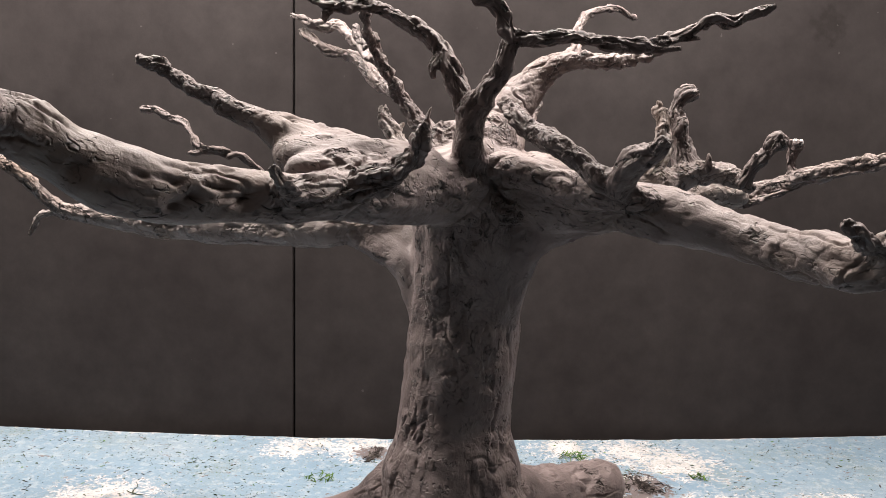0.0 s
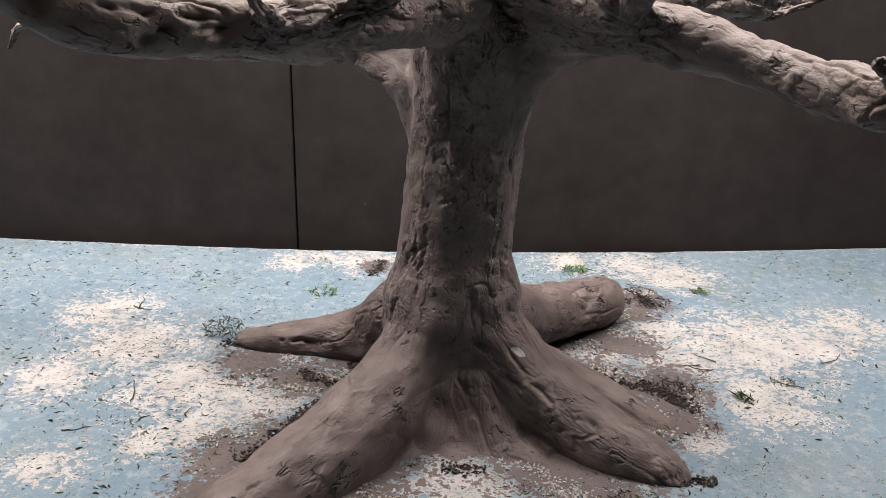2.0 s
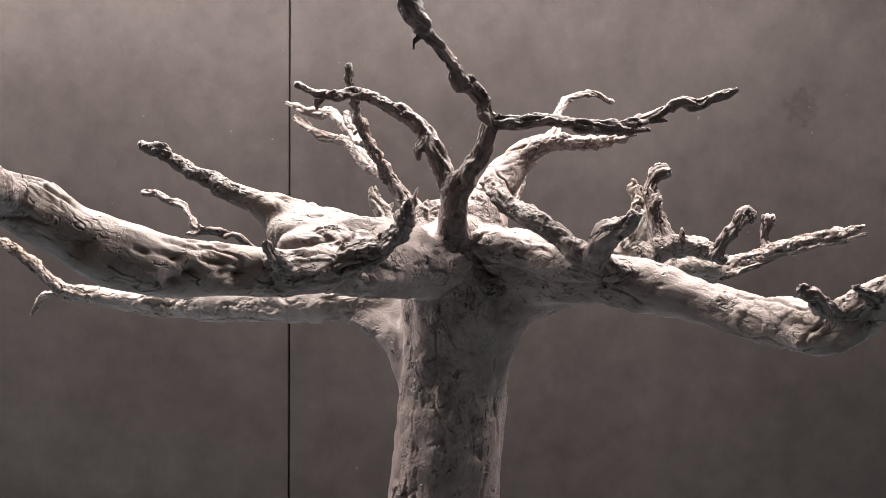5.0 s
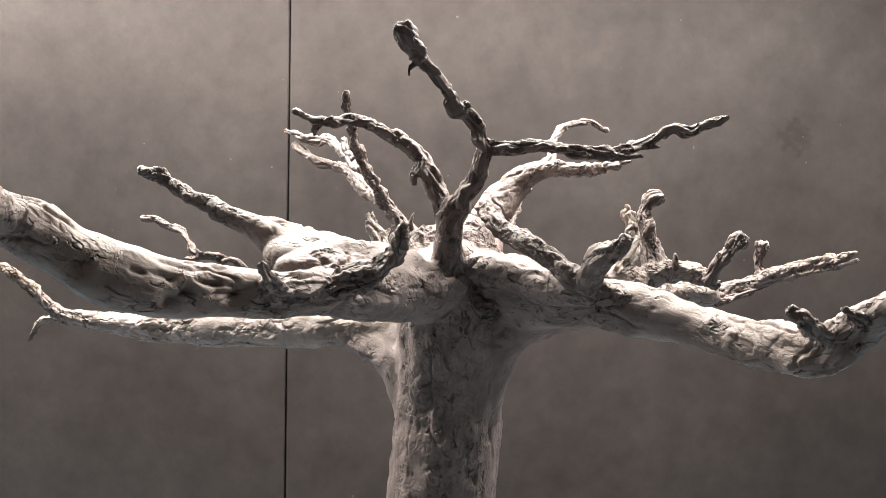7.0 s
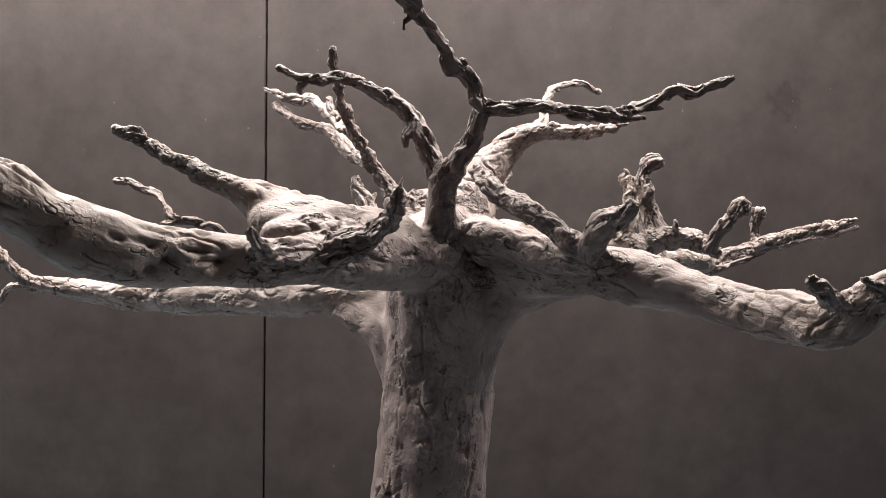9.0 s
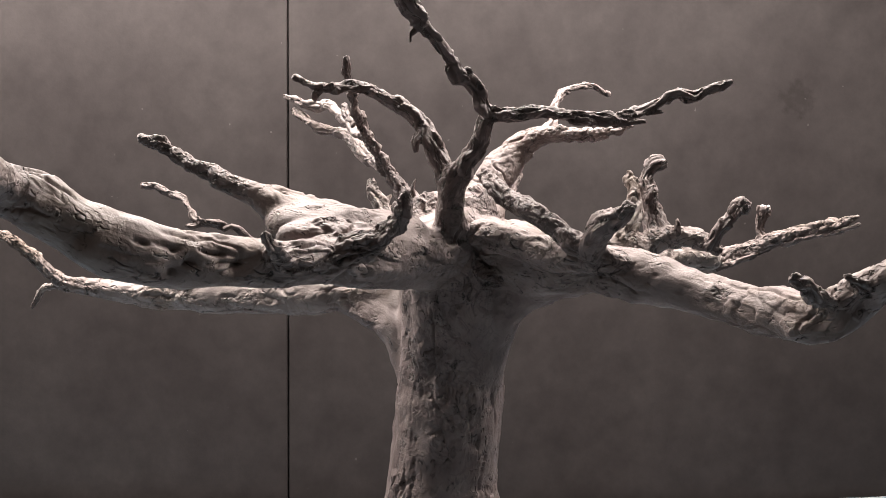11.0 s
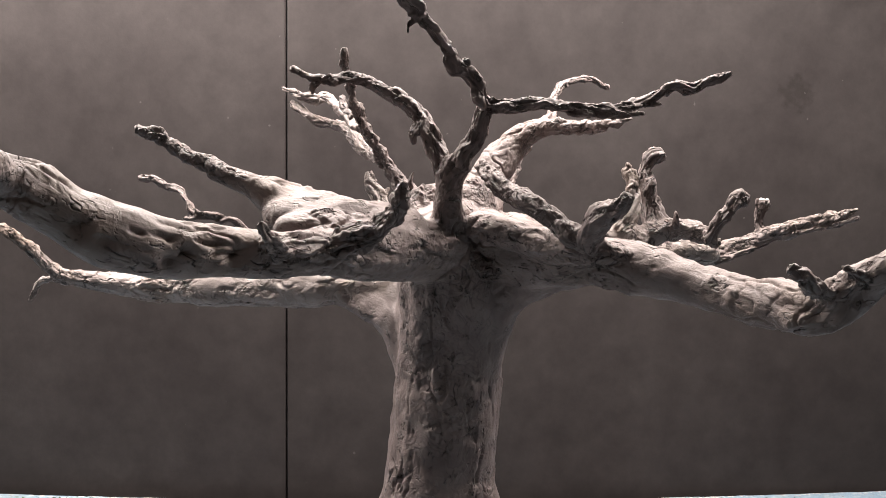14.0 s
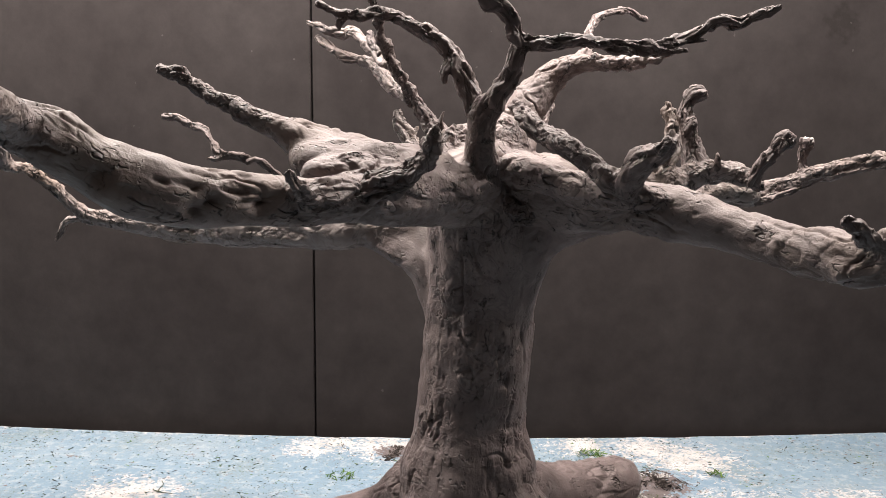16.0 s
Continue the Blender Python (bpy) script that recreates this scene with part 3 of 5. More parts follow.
limb("limb_right", "limb", "trunk", "thick pale limb sagging towards the front", 0.28, [
    (-0.0142, 0.0100, 0.2076, 0.0216), (0.0064, 0.0050, 0.2066, 0.0184), (0.0266, -0.0100, 0.2005, 0.0131),
    (0.0452, -0.0280, 0.2009, 0.0117), (0.0624, -0.0400, 0.2020, 0.0113), (0.0789, -0.0470, 0.1982, 0.0113),
    (0.0964, -0.0580, 0.1934, 0.0100), (0.1120, -0.0720, 0.1895, 0.0093), (0.1235, -0.0880, 0.1880, 0.0097),
    (0.1307, -0.1000, 0.1868, 0.0094), (0.1383, -0.1080, 0.1915, 0.0087), (0.1459, -0.1140, 0.1989, 0.0073),
    (0.1532, -0.1200, 0.2057, 0.0064), (0.1622, -0.1250, 0.2138, 0.0057),
])
limb("stub_r", "twig", "limb_right", "", 0.8, [
    (0.1357, -0.1100, 0.1928, 0.0036), (0.1266, -0.1220, 0.1976, 0.0037), (0.1199, -0.1320, 0.2021, 0.0038),
    (0.1159, -0.1360, 0.2041, 0.0030), (0.1144, -0.1380, 0.2050, 0.0020),
])
limb("nub_r", "twig", "limb_right", "", 0.8, [
    (0.1421, -0.1200, 0.2007, 0.0029), (0.1371, -0.1240, 0.2042, 0.0019), (0.1353, -0.1250, 0.2048, 0.0013),
])
limb("post_knob", "twig", "limb_mid", "", 0.8, [
    (0.0900, 0.0150, 0.2159, 0.0075), (0.0868, 0.0200, 0.2258, 0.0060), (0.0846, 0.0220, 0.2345, 0.0050),
    (0.0829, 0.0230, 0.2421, 0.0040), (0.0839, 0.0240, 0.2467, 0.0036), (0.0868, 0.0250, 0.2507, 0.0048),
    (0.0908, 0.0250, 0.2523, 0.0050),
])
limb("post_blob", "twig", "limb_mid", "", 0.8, [
    (0.0840, 0.0160, 0.2332, 0.0030), (0.0861, 0.0160, 0.2373, 0.0030), (0.0872, 0.0160, 0.2401, 0.0022),
])
limb("post_white", "twig", "limb_mid", "", 0.7, [
    (0.0687, 0.0000, 0.2144, 0.0052), (0.0749, 0.0080, 0.2228, 0.0050), (0.0768, 0.0120, 0.2313, 0.0042),
    (0.0766, 0.0140, 0.2393, 0.0035), (0.0752, 0.0150, 0.2445, 0.0030), (0.0745, 0.0150, 0.2472, 0.0020),
])
limb("limb_mid", "limb", "trunk", "pale knotted limb with upright buds", 0.8, [
    (0.0318, 0.0000, 0.2029, 0.0111), (0.0593, 0.0000, 0.2074, 0.0097), (0.0790, 0.0080, 0.2111, 0.0073),
    (0.0931, 0.0120, 0.2151, 0.0062), (0.1040, 0.0120, 0.2152, 0.0059), (0.1116, 0.0080, 0.2126, 0.0047),
    (0.1168, 0.0040, 0.2100, 0.0027),
])
limb("bud_r", "twig", "limb_mid", "", 0.9, [
    (0.1120, 0.0020, 0.2106, 0.0035), (0.1155, 0.0000, 0.2170, 0.0029), (0.1185, -0.0010, 0.2216, 0.0030),
    (0.1216, -0.0010, 0.2254, 0.0027), (0.1243, -0.0020, 0.2286, 0.0043), (0.1272, -0.0020, 0.2302, 0.0040),
])
limb("nub_mid", "twig", "limb_mid", "", 0.8, [
    (0.0963, 0.0050, 0.2174, 0.0022), (0.0968, 0.0030, 0.2216, 0.0017), (0.0968, 0.0030, 0.2238, 0.0012),
])
limb("limb_far", "limb", "trunk", "rear limb ending in a thin forked arm", 0.5, [
    (0.0138, 0.0250, 0.2075, 0.0163), (0.0465, 0.0500, 0.2041, 0.0123), (0.0819, 0.0750, 0.2021, 0.0103),
    (0.1093, 0.0920, 0.2002, 0.0082), (0.1295, 0.0980, 0.1999, 0.0070), (0.1418, 0.0950, 0.2045, 0.0046),
    (0.1522, 0.0920, 0.2083, 0.0042), (0.1600, 0.0850, 0.2125, 0.0042), (0.1691, 0.0780, 0.2162, 0.0041),
    (0.1790, 0.0700, 0.2195, 0.0031), (0.1885, 0.0620, 0.2221, 0.0026), (0.1961, 0.0550, 0.2255, 0.0020),
])
limb("far_twin", "twig", "limb_far", "", 0.8, [
    (0.1314, 0.0900, 0.1967, 0.0023), (0.1440, 0.0900, 0.2001, 0.0021), (0.1561, 0.0880, 0.2049, 0.0019),
    (0.1640, 0.0820, 0.2103, 0.0022), (0.1766, 0.0720, 0.2145, 0.0019), (0.1888, 0.0630, 0.2172, 0.0017),
    (0.1973, 0.0550, 0.2210, 0.0014),
])
limb("bud_b", "twig", "limb_far", "", 0.9, [
    (0.1565, 0.0900, 0.2101, 0.0029), (0.1549, 0.0900, 0.2172, 0.0023), (0.1545, 0.0900, 0.2228, 0.0027),
    (0.1549, 0.0890, 0.2268, 0.0027), (0.1560, 0.0880, 0.2292, 0.0037), (0.1572, 0.0880, 0.2306, 0.0027),
])
limb("spur_l", "twig", "stem_e", "", 0.8, [
    (-0.0417, 0.0250, 0.2173, 0.0042), (-0.0545, 0.0500, 0.2256, 0.0045), (-0.0592, 0.0530, 0.2318, 0.0043),
    (-0.0630, 0.0550, 0.2366, 0.0040), (-0.0637, 0.0550, 0.2415, 0.0029), (-0.0643, 0.0550, 0.2448, 0.0023),
])
limb("spur_side", "twig", "stem_e", "", 0.8, [
    (-0.0590, 0.0530, 0.2280, 0.0034), (-0.0555, 0.0550, 0.2325, 0.0028), (-0.0535, 0.0560, 0.2365, 0.0018),
])
limb("spike_l", "twig", "stem_e", "", 0.7, [
    (-0.0355, 0.0100, 0.2334, 0.0023), (-0.0340, 0.0080, 0.2391, 0.0013), (-0.0318, 0.0080, 0.2435, 0.0007),
])
limb("ridge", "twig", "limb_near", "", 1.2, [
    (-0.0658, -0.1200, 0.2088, 0.0055), (-0.0611, -0.1090, 0.2091, 0.0062), (-0.0555, -0.0980, 0.2090, 0.0062),
    (-0.0476, -0.0930, 0.2098, 0.0058), (-0.0390, -0.0900, 0.2122, 0.0054), (-0.0310, -0.0900, 0.2162, 0.0050),
    (-0.0248, -0.0930, 0.2212, 0.0043), (-0.0215, -0.0980, 0.2264, 0.0033), (-0.0207, -0.1000, 0.2310, 0.0023),
    (-0.0199, -0.1010, 0.2339, 0.0013),
])
limb("lip_r", "buttress", "trunk", "", 0.5, [
    (0.0020, -0.0120, 0.2172, 0.0077), (0.0176, -0.0240, 0.2127, 0.0079), (0.0323, -0.0340, 0.2089, 0.0077),
    (0.0449, -0.0410, 0.2073, 0.0073), (0.0571, -0.0470, 0.2057, 0.0062), (0.0688, -0.0520, 0.2041, 0.0049),
])
limb("nub_l", "twig", "limb_near", "", 0.8, [
    (-0.0619, -0.1200, 0.2097, 0.0036), (-0.0615, -0.1350, 0.2136, 0.0026), (-0.0613, -0.1420, 0.2169, 0.0020),
    (-0.0613, -0.1440, 0.2185, 0.0014),
])
limb("flare_l", "buttress", "trunk", "", 0.14, [
    (-0.0802, 0.0400, 0.1784, 0.0056), (-0.0611, 0.0320, 0.1758, 0.0092), (-0.0432, 0.0240, 0.1673, 0.0126),
    (-0.0333, 0.0200, 0.1508, 0.0124), (-0.0289, 0.0200, 0.1273, 0.0103),
])
limb("flare_r", "buttress", "trunk", "", 0.3, [
    (0.0558, -0.0200, 0.1967, 0.0079), (0.0320, -0.0050, 0.1935, 0.0116), (0.0166, 0.0020, 0.1835, 0.0112),
    (0.0093, 0.0080, 0.1680, 0.0100), (0.0059, 0.0120, 0.1416, 0.0072),
])
limb("web", "buttress", "trunk", "", 0.25, [
    (-0.0704, -0.0850, 0.2157, 0.0075), (-0.0585, -0.0800, 0.2138, 0.0092), (-0.0438, -0.0700, 0.2114, 0.0101),
    (-0.0293, -0.0400, 0.2083, 0.0109), (-0.0147, -0.0100, 0.2068, 0.0124),
])
limb("sheet", "buttress", "trunk", "", 0.15, [
    (-0.0790, -0.0640, 0.2205, 0.0100), (-0.0690, -0.0680, 0.2185, 0.0118), (-0.0570, -0.0660, 0.2172, 0.0125),
    (-0.0440, -0.0560, 0.2160, 0.0126), (-0.0300, -0.0300, 0.2130, 0.0130),
])
limb("bulb_a", "knot", "limb_far", "", 0.3, [
    (0.1098, 0.0840, 0.2022, 0.0065), (0.1152, 0.0840, 0.2026, 0.0071), (0.1196, 0.0840, 0.2020, 0.0055),
])
limb("bulb_b", "knot", "limb_far", "", 0.3, [
    (0.1237, 0.0860, 0.2007, 0.0075), (0.1281, 0.0860, 0.2017, 0.0075),
])
limb("crust", "knot", "trunk", "", 1.4, [
    (-0.0017, -0.0060, 0.2040, 0.0061), (0.0035, -0.0080, 0.1973, 0.0069), (0.0096, -0.0080, 0.1974, 0.0063),
    (0.0132, -0.0060, 0.2029, 0.0061),
])
limb("crust_b", "knot", "trunk", "", 1.4, [
    (-0.0428, -0.0100, 0.2161, 0.0070), (-0.0303, 0.0000, 0.2247, 0.0079), (-0.0254, 0.0050, 0.2319, 0.0057),
])
limb("crown", "knot", "trunk", "", 0.9, [
    (-0.0319, 0.0100, 0.2247, 0.0087), (-0.0220, 0.0120, 0.2292, 0.0087), (-0.0101, 0.0100, 0.2278, 0.0101),
    (-0.0001, 0.0120, 0.2250, 0.0101), (-0.0004, 0.0150, 0.2367, 0.0064),
])
limb("root_bl", "root", "trunk", "low root running towards a green bush", 0.26, [
    (-0.0473, 0.0513, 0.0303, 0.0263), (-0.0699, 0.0672, 0.0103, 0.0206), (-0.0938, 0.0682, 0.0051, 0.0160),
    (-0.1204, 0.0653, 0.0029, 0.0120), (-0.1390, 0.0643, 0.0023, 0.0093), (-0.1509, 0.0638, 0.0029, 0.0064),
])
limb("root_fl", "root", "trunk", "broad front root spreading over the board", 0.12, [
    (-0.0225, 0.0190, 0.0500, 0.0275), (-0.0320, 0.0040, 0.0335, 0.0240), (-0.0430, -0.0120, 0.0200, 0.0235),
    (-0.0575, -0.0340, 0.0085, 0.0240), (-0.0740, -0.0592, 0.0000, 0.0245), (-0.0880, -0.0838, -0.0046, 0.0230),
    (-0.1010, -0.1054, -0.0057, 0.0200), (-0.1110, -0.1225, -0.0042, 0.0124),
])
limb("root_fr", "root", "trunk", "ridged front root spreading over the board", 0.24, [
    (-0.0097, 0.0189, 0.0490, 0.0255), (0.0055, 0.0088, 0.0345, 0.0215), (0.0233, 0.0005, 0.0200, 0.0205),
    (0.0433, -0.0091, 0.0105, 0.0195), (0.0628, -0.0218, 0.0040, 0.0180), (0.0809, -0.0304, 0.0004, 0.0147),
    (0.0925, -0.0336, -0.0029, 0.0105),
])
limb("root_mid", "root", "trunk", "low clay apron between the front roots", 0.1, [
    (-0.0160, 0.0150, 0.0200, 0.0290), (-0.0150, -0.0060, -0.0080, 0.0260), (-0.0130, -0.0200, -0.0190, 0.0240),
    (-0.0100, -0.0320, -0.0238, 0.0250), (-0.0080, -0.0380, -0.0268, 0.0255),
])
limb("apron_l", "root", "trunk", "low clay apron beside the broad front root", 0.12, [
    (-0.0240, 0.0100, 0.0150, 0.0300), (-0.0320, -0.0140, -0.0150, 0.0280), (-0.0400, -0.0300, -0.0215, 0.0270),
    (-0.0440, -0.0450, -0.0262, 0.0265), (-0.0480, -0.0560, -0.0285, 0.0265),
])
limb("apron_r", "root", "trunk", "low clay apron beside the ridged front root", 0.12, [
    (-0.0060, 0.0100, 0.0150, 0.0300), (0.0080, -0.0100, -0.0140, 0.0280), (0.0200, -0.0200, -0.0215, 0.0275),
    (0.0270, -0.0300, -0.0265, 0.0275), (0.0320, -0.0370, -0.0295, 0.0275),
])
limb("root_br", "root", "trunk", "stubby blunt rear root", 0.3, [
    (-0.0093, 0.0465, 0.0400, 0.0235), (0.0175, 0.0808, 0.0235, 0.0185), (0.0443, 0.1139, 0.0160, 0.0170),
    (0.0586, 0.1293, 0.0140, 0.0165), (0.0664, 0.1350, 0.0142, 0.0150),
])
limb("root_r", "root", "trunk", "flat low side root", 0.12, [
    (0.0110, 0.0255, 0.0217, 0.0183), (0.0383, 0.0332, 0.0075, 0.0142), (0.0623, 0.0266, 0.0019, 0.0116),
    (0.0822, 0.0167, -0.0035, 0.0097), (0.0943, 0.0093, -0.0035, 0.0071),
])


# hollows (deep > 0) and knobs in the bark: place, reach, depth
DENTS = []


def dent(x, y, z, reach, deep):
    DENTS.append((x, y, z, reach, deep))


dent(-0.0754, -0.1280, 0.2062, 0.0041, 0.0060)
dent(-0.0576, -0.1200, 0.2137, 0.0034, 0.0040)
dent(-0.0929, -0.1450, 0.2041, 0.0036, 0.0040)
dent(-0.1062, -0.1600, 0.2037, 0.0027, 0.0050)
dent(-0.0826, -0.1320, 0.2098, 0.0025, 0.0040)
dent(-0.0880, -0.1420, 0.2086, 0.0024, 0.0035)
dent(-0.1161, -0.1660, 0.2169, 0.0030, 0.0035)
dent(-0.0673, -0.1200, 0.2064, 0.0025, 0.0040)
dent(-0.0946, -0.1550, 0.2105, 0.0031, -0.0022)
dent(-0.0994, -0.1600, 0.2190, 0.0045, 0.0018)
dent(-0.0858, -0.1450, 0.2131, 0.0043, -0.0015)
dent(-0.0872, 0.0180, 0.1843, 0.0054, 0.0055)
dent(-0.0801, 0.0200, 0.1885, 0.0090, -0.0020)
dent(-0.0643, 0.0250, 0.1839, 0.0060, -0.0015)
dent(-0.1255, 0.0400, 0.1800, 0.0063, 0.0018)
dent(-0.1576, 0.0550, 0.1782, 0.0059, -0.0012)
dent(0.0876, -0.0720, 0.1975, 0.0050, 0.0022)
dent(0.1286, -0.1150, 0.1882, 0.0060, 0.0040)
dent(0.1225, -0.1050, 0.1828, 0.0045, -0.0020)
dent(0.1403, -0.1200, 0.1919, 0.0059, 0.0040)
dent(0.0662, -0.0550, 0.2057, 0.0063, 0.0020)
dent(0.0473, -0.0450, 0.2087, 0.0060, -0.0015)
dent(-0.0078, -0.0200, 0.1966, 0.0069, -0.0016)
dent(-0.0159, -0.0200, 0.2032, 0.0043, 0.0014)
dent(0.0012, -0.0100, 0.1426, 0.0038, 0.0022)
dent(-0.0166, -0.0120, 0.1590, 0.0049, 0.0014)
dent(0.0111, 0.0050, 0.1601, 0.0040, 0.0016)
dent(-0.0323, 0.0100, 0.1177, 0.0046, 0.0018)
dent(-0.0228, -0.0050, 0.1044, 0.0084, -0.0020)
dent(-0.0100, -0.0080, 0.1280, 0.0077, -0.0012)
dent(-0.0273, 0.0050, 0.1477, 0.0074, -0.0012)
dent(-0.0000, -0.0150, 0.1788, 0.0049, 0.0015)
dent(-0.0194, -0.0060, 0.1019, 0.0089, 0.0020)
dent(-0.0247, -0.0100, 0.0541, 0.0108, -0.0030)
dent(-0.0022, -0.0150, 0.0464, 0.0070, 0.0030)
dent(-0.0208, -0.0250, 0.0199, 0.0081, 0.0030)
dent(0.0176, -0.0100, 0.0456, 0.0081, -0.0020)
dent(-0.0680, 0.0280, 0.0178, 0.0103, 0.0060)
dent(-0.0872, 0.0420, 0.0123, 0.0076, 0.0040)
dent(-0.0531, 0.0150, 0.0206, 0.0077, 0.0050)
dent(-0.1047, 0.0520, 0.0073, 0.0052, 0.0030)
dent(0.0531, 0.0900, 0.0280, 0.0073, 0.0015)


def groove(points, reach, deep, seed, gaps=0.45, stray=0.0009):
    """A broken crack pressed into the clay along the points."""
    rnd = random.Random(seed)
    for a, c in zip(points, points[1:]):
        a, c = Vector(a), Vector(c)
        count = max(2, int((c - a).length / 0.0009))
        for k in range(count):
            p = a.lerp(c, k / count) + Vector(noise.noise_vector(a.lerp(c, k / count) * 160 + Vector((seed, 0, 0)))) * stray * 2
            if noise.noise(p * 110 + Vector((0, seed, 0))) > gaps - 0.55:
                dent(p.x, p.y, p.z, reach * rnd.uniform(0.5, 0.75), deep * rnd.uniform(0.22, 0.42))


groove([(-0.0546, -0.1036, 0.2090), (-0.0727, -0.1236, 0.2098), (-0.0882, -0.1392, 0.2118), (-0.0993, -0.1517, 0.2140), (-0.1095, -0.1598, 0.2184)], 0.0017, 0.0034, 1)
groove([(-0.0640, -0.1160, 0.2065), (-0.0727, -0.1250, 0.2060), (-0.0890, -0.1420, 0.2070), (-0.1000, -0.1540, 0.2085)], 0.0014, 0.0022, 2, 0.6)
groove([(-0.1010, -0.1520, 0.2020), (-0.1120, -0.1600, 0.2060), (-0.1220, -0.1670, 0.2130), (-0.1310, -0.1740, 0.2225)], 0.0016, 0.0032, 3)
groove([(-0.0676, 0.0267, 0.1822), (-0.0917, 0.0346, 0.1797), (-0.1214, 0.0474, 0.1778), (-0.1526, 0.0596, 0.1766), (-0.1853, 0.0703, 0.1760), (-0.2170, 0.0765, 0.1762)], 0.0017, 0.0026, 4)
groove([(-0.0800, 0.0310, 0.1850), (-0.1050, 0.0410, 0.1830), (-0.1380, 0.0530, 0.1815)], 0.0014, 0.0020, 5, 0.6)
groove([(0.0450, -0.0395, 0.2000), (0.0617, -0.0512, 0.2005), (0.0776, -0.0582, 0.1970), (0.0948, -0.0679, 0.1925), (0.1101, -0.0811, 0.1885), (0.1210, -0.0975, 0.1870)], 0.0016, 0.0022, 6, 0.55, 0.0016)
groove([(0.0650, -0.0500, 0.2050), (0.0790, -0.0580, 0.2015), (0.0930, -0.0670, 0.1965)], 0.0013, 0.0018, 7, 0.55, 0.0014)
groove([(-0.0255, -0.0065, 0.1650), (-0.0275, -0.0055, 0.1450), (-0.0285, -0.0035, 0.1250), (-0.0310, -0.0035, 0.1050), (-0.0325, -0.0040, 0.0850), (-0.0340, -0.0060, 0.0700)], 0.0013, 0.0024, 8, 0.5, 0.0018)
groove([(-0.0300, -0.0030, 0.1500), (-0.0330, -0.0010, 0.1250), (-0.0350, -0.0010, 0.1000), (-0.0370, -0.0010, 0.0820)], 0.0012, 0.0020, 9, 0.6, 0.0014)
groove([(0.0085, 0.0015, 0.1650), (0.0078, 0.0030, 0.1450), (0.0075, 0.0060, 0.1300)], 0.0013, 0.0020, 10, 0.5, 0.0014)
groove([(0.0035, 0.0055, 0.1050), (0.0010, 0.0030, 0.0880), (0.0000, 0.0000, 0.0700), (0.0020, -0.0040, 0.0560)], 0.0014, 0.0028, 11, 0.35, 0.0010)
groove([(-0.0620, 0.0360, 0.0240), (-0.0850, 0.0480, 0.0150), (-0.1050, 0.0540, 0.0100), (-0.1250, 0.0560, 0.0075)], 0.0020, 0.0040, 12, 0.3)
groove([(-0.0060, -0.0080, 0.0480), (0.0080, -0.0120, 0.0350), (0.0220, -0.0180, 0.0220), (0.0400, -0.0270, 0.0130)], 0.0018, 0.0030, 13, 0.4, 0.0014)
groove([(-0.0150, -0.0060, 0.0420), (-0.0250, -0.0200, 0.0220), (-0.0320, -0.0300, 0.0100)], 0.0018, 0.0028, 14, 0.4, 0.0014)
groove([(0.0150, 0.0640, 0.0330), (0.0300, 0.0820, 0.0260), (0.0420, 0.0960, 0.0170)], 0.0018, 0.0024, 16, 0.45, 0.0020)
groove([(0.0420, 0.0930, 0.0300), (0.0540, 0.1090, 0.0240), (0.0640, 0.1200, 0.0200)], 0.0016, 0.0020, 17, 0.5, 0.0020)
groove([(0.0340, 0.0880, 0.0140), (0.0480, 0.1060, 0.0060), (0.0620, 0.1210, 0.0060)], 0.0020, 0.0030, 15, 0.35, 0.0012)



def spline(nodes, rough, seed):
    """A smooth run of (centre, radius) through the nodes, a little crooked."""
    p = np.array(nodes, float)
    p = np.vstack([2 * p[0] - p[1], p, 2 * p[-1] - p[-2]])
    out = []
    for k in range(1, len(p) - 2):
        a, b, c, d = p[k - 1:k + 3]
        count = max(3, int(np.linalg.norm(c[:3] - b[:3]) / max(0.0016, 0.4 * min(b[3], c[3]))))
        for t in np.arange(count) / count:
            out.append(0.5 * (2 * b + (c - a) * t + (2 * a - 5 * b + 4 * c - d) * t * t + (3 * b - a - 3 * c + d) * t ** 3))
    out.append(p[-2])
    out = np.array(out)
    for k, q in enumerate(out):
        r = max(0.0006, q[3])
        w = Vector((q[0], q[1], q[2])) * (0.35 / max(r, 0.002)) + Vector((seed * 7.3, 0, 0))
        wob = noise.noise(w)
        q[3] = r * (1 + 0.11 * rough * wob * (1.0 if r < 0.006 else 0.4))
        if r < 0.008 and 1 < k < len(out) - 1:
            q[:3] += np.array(noise.noise_vector(w * 0.8)) * r * 0.22 * rough
    return out


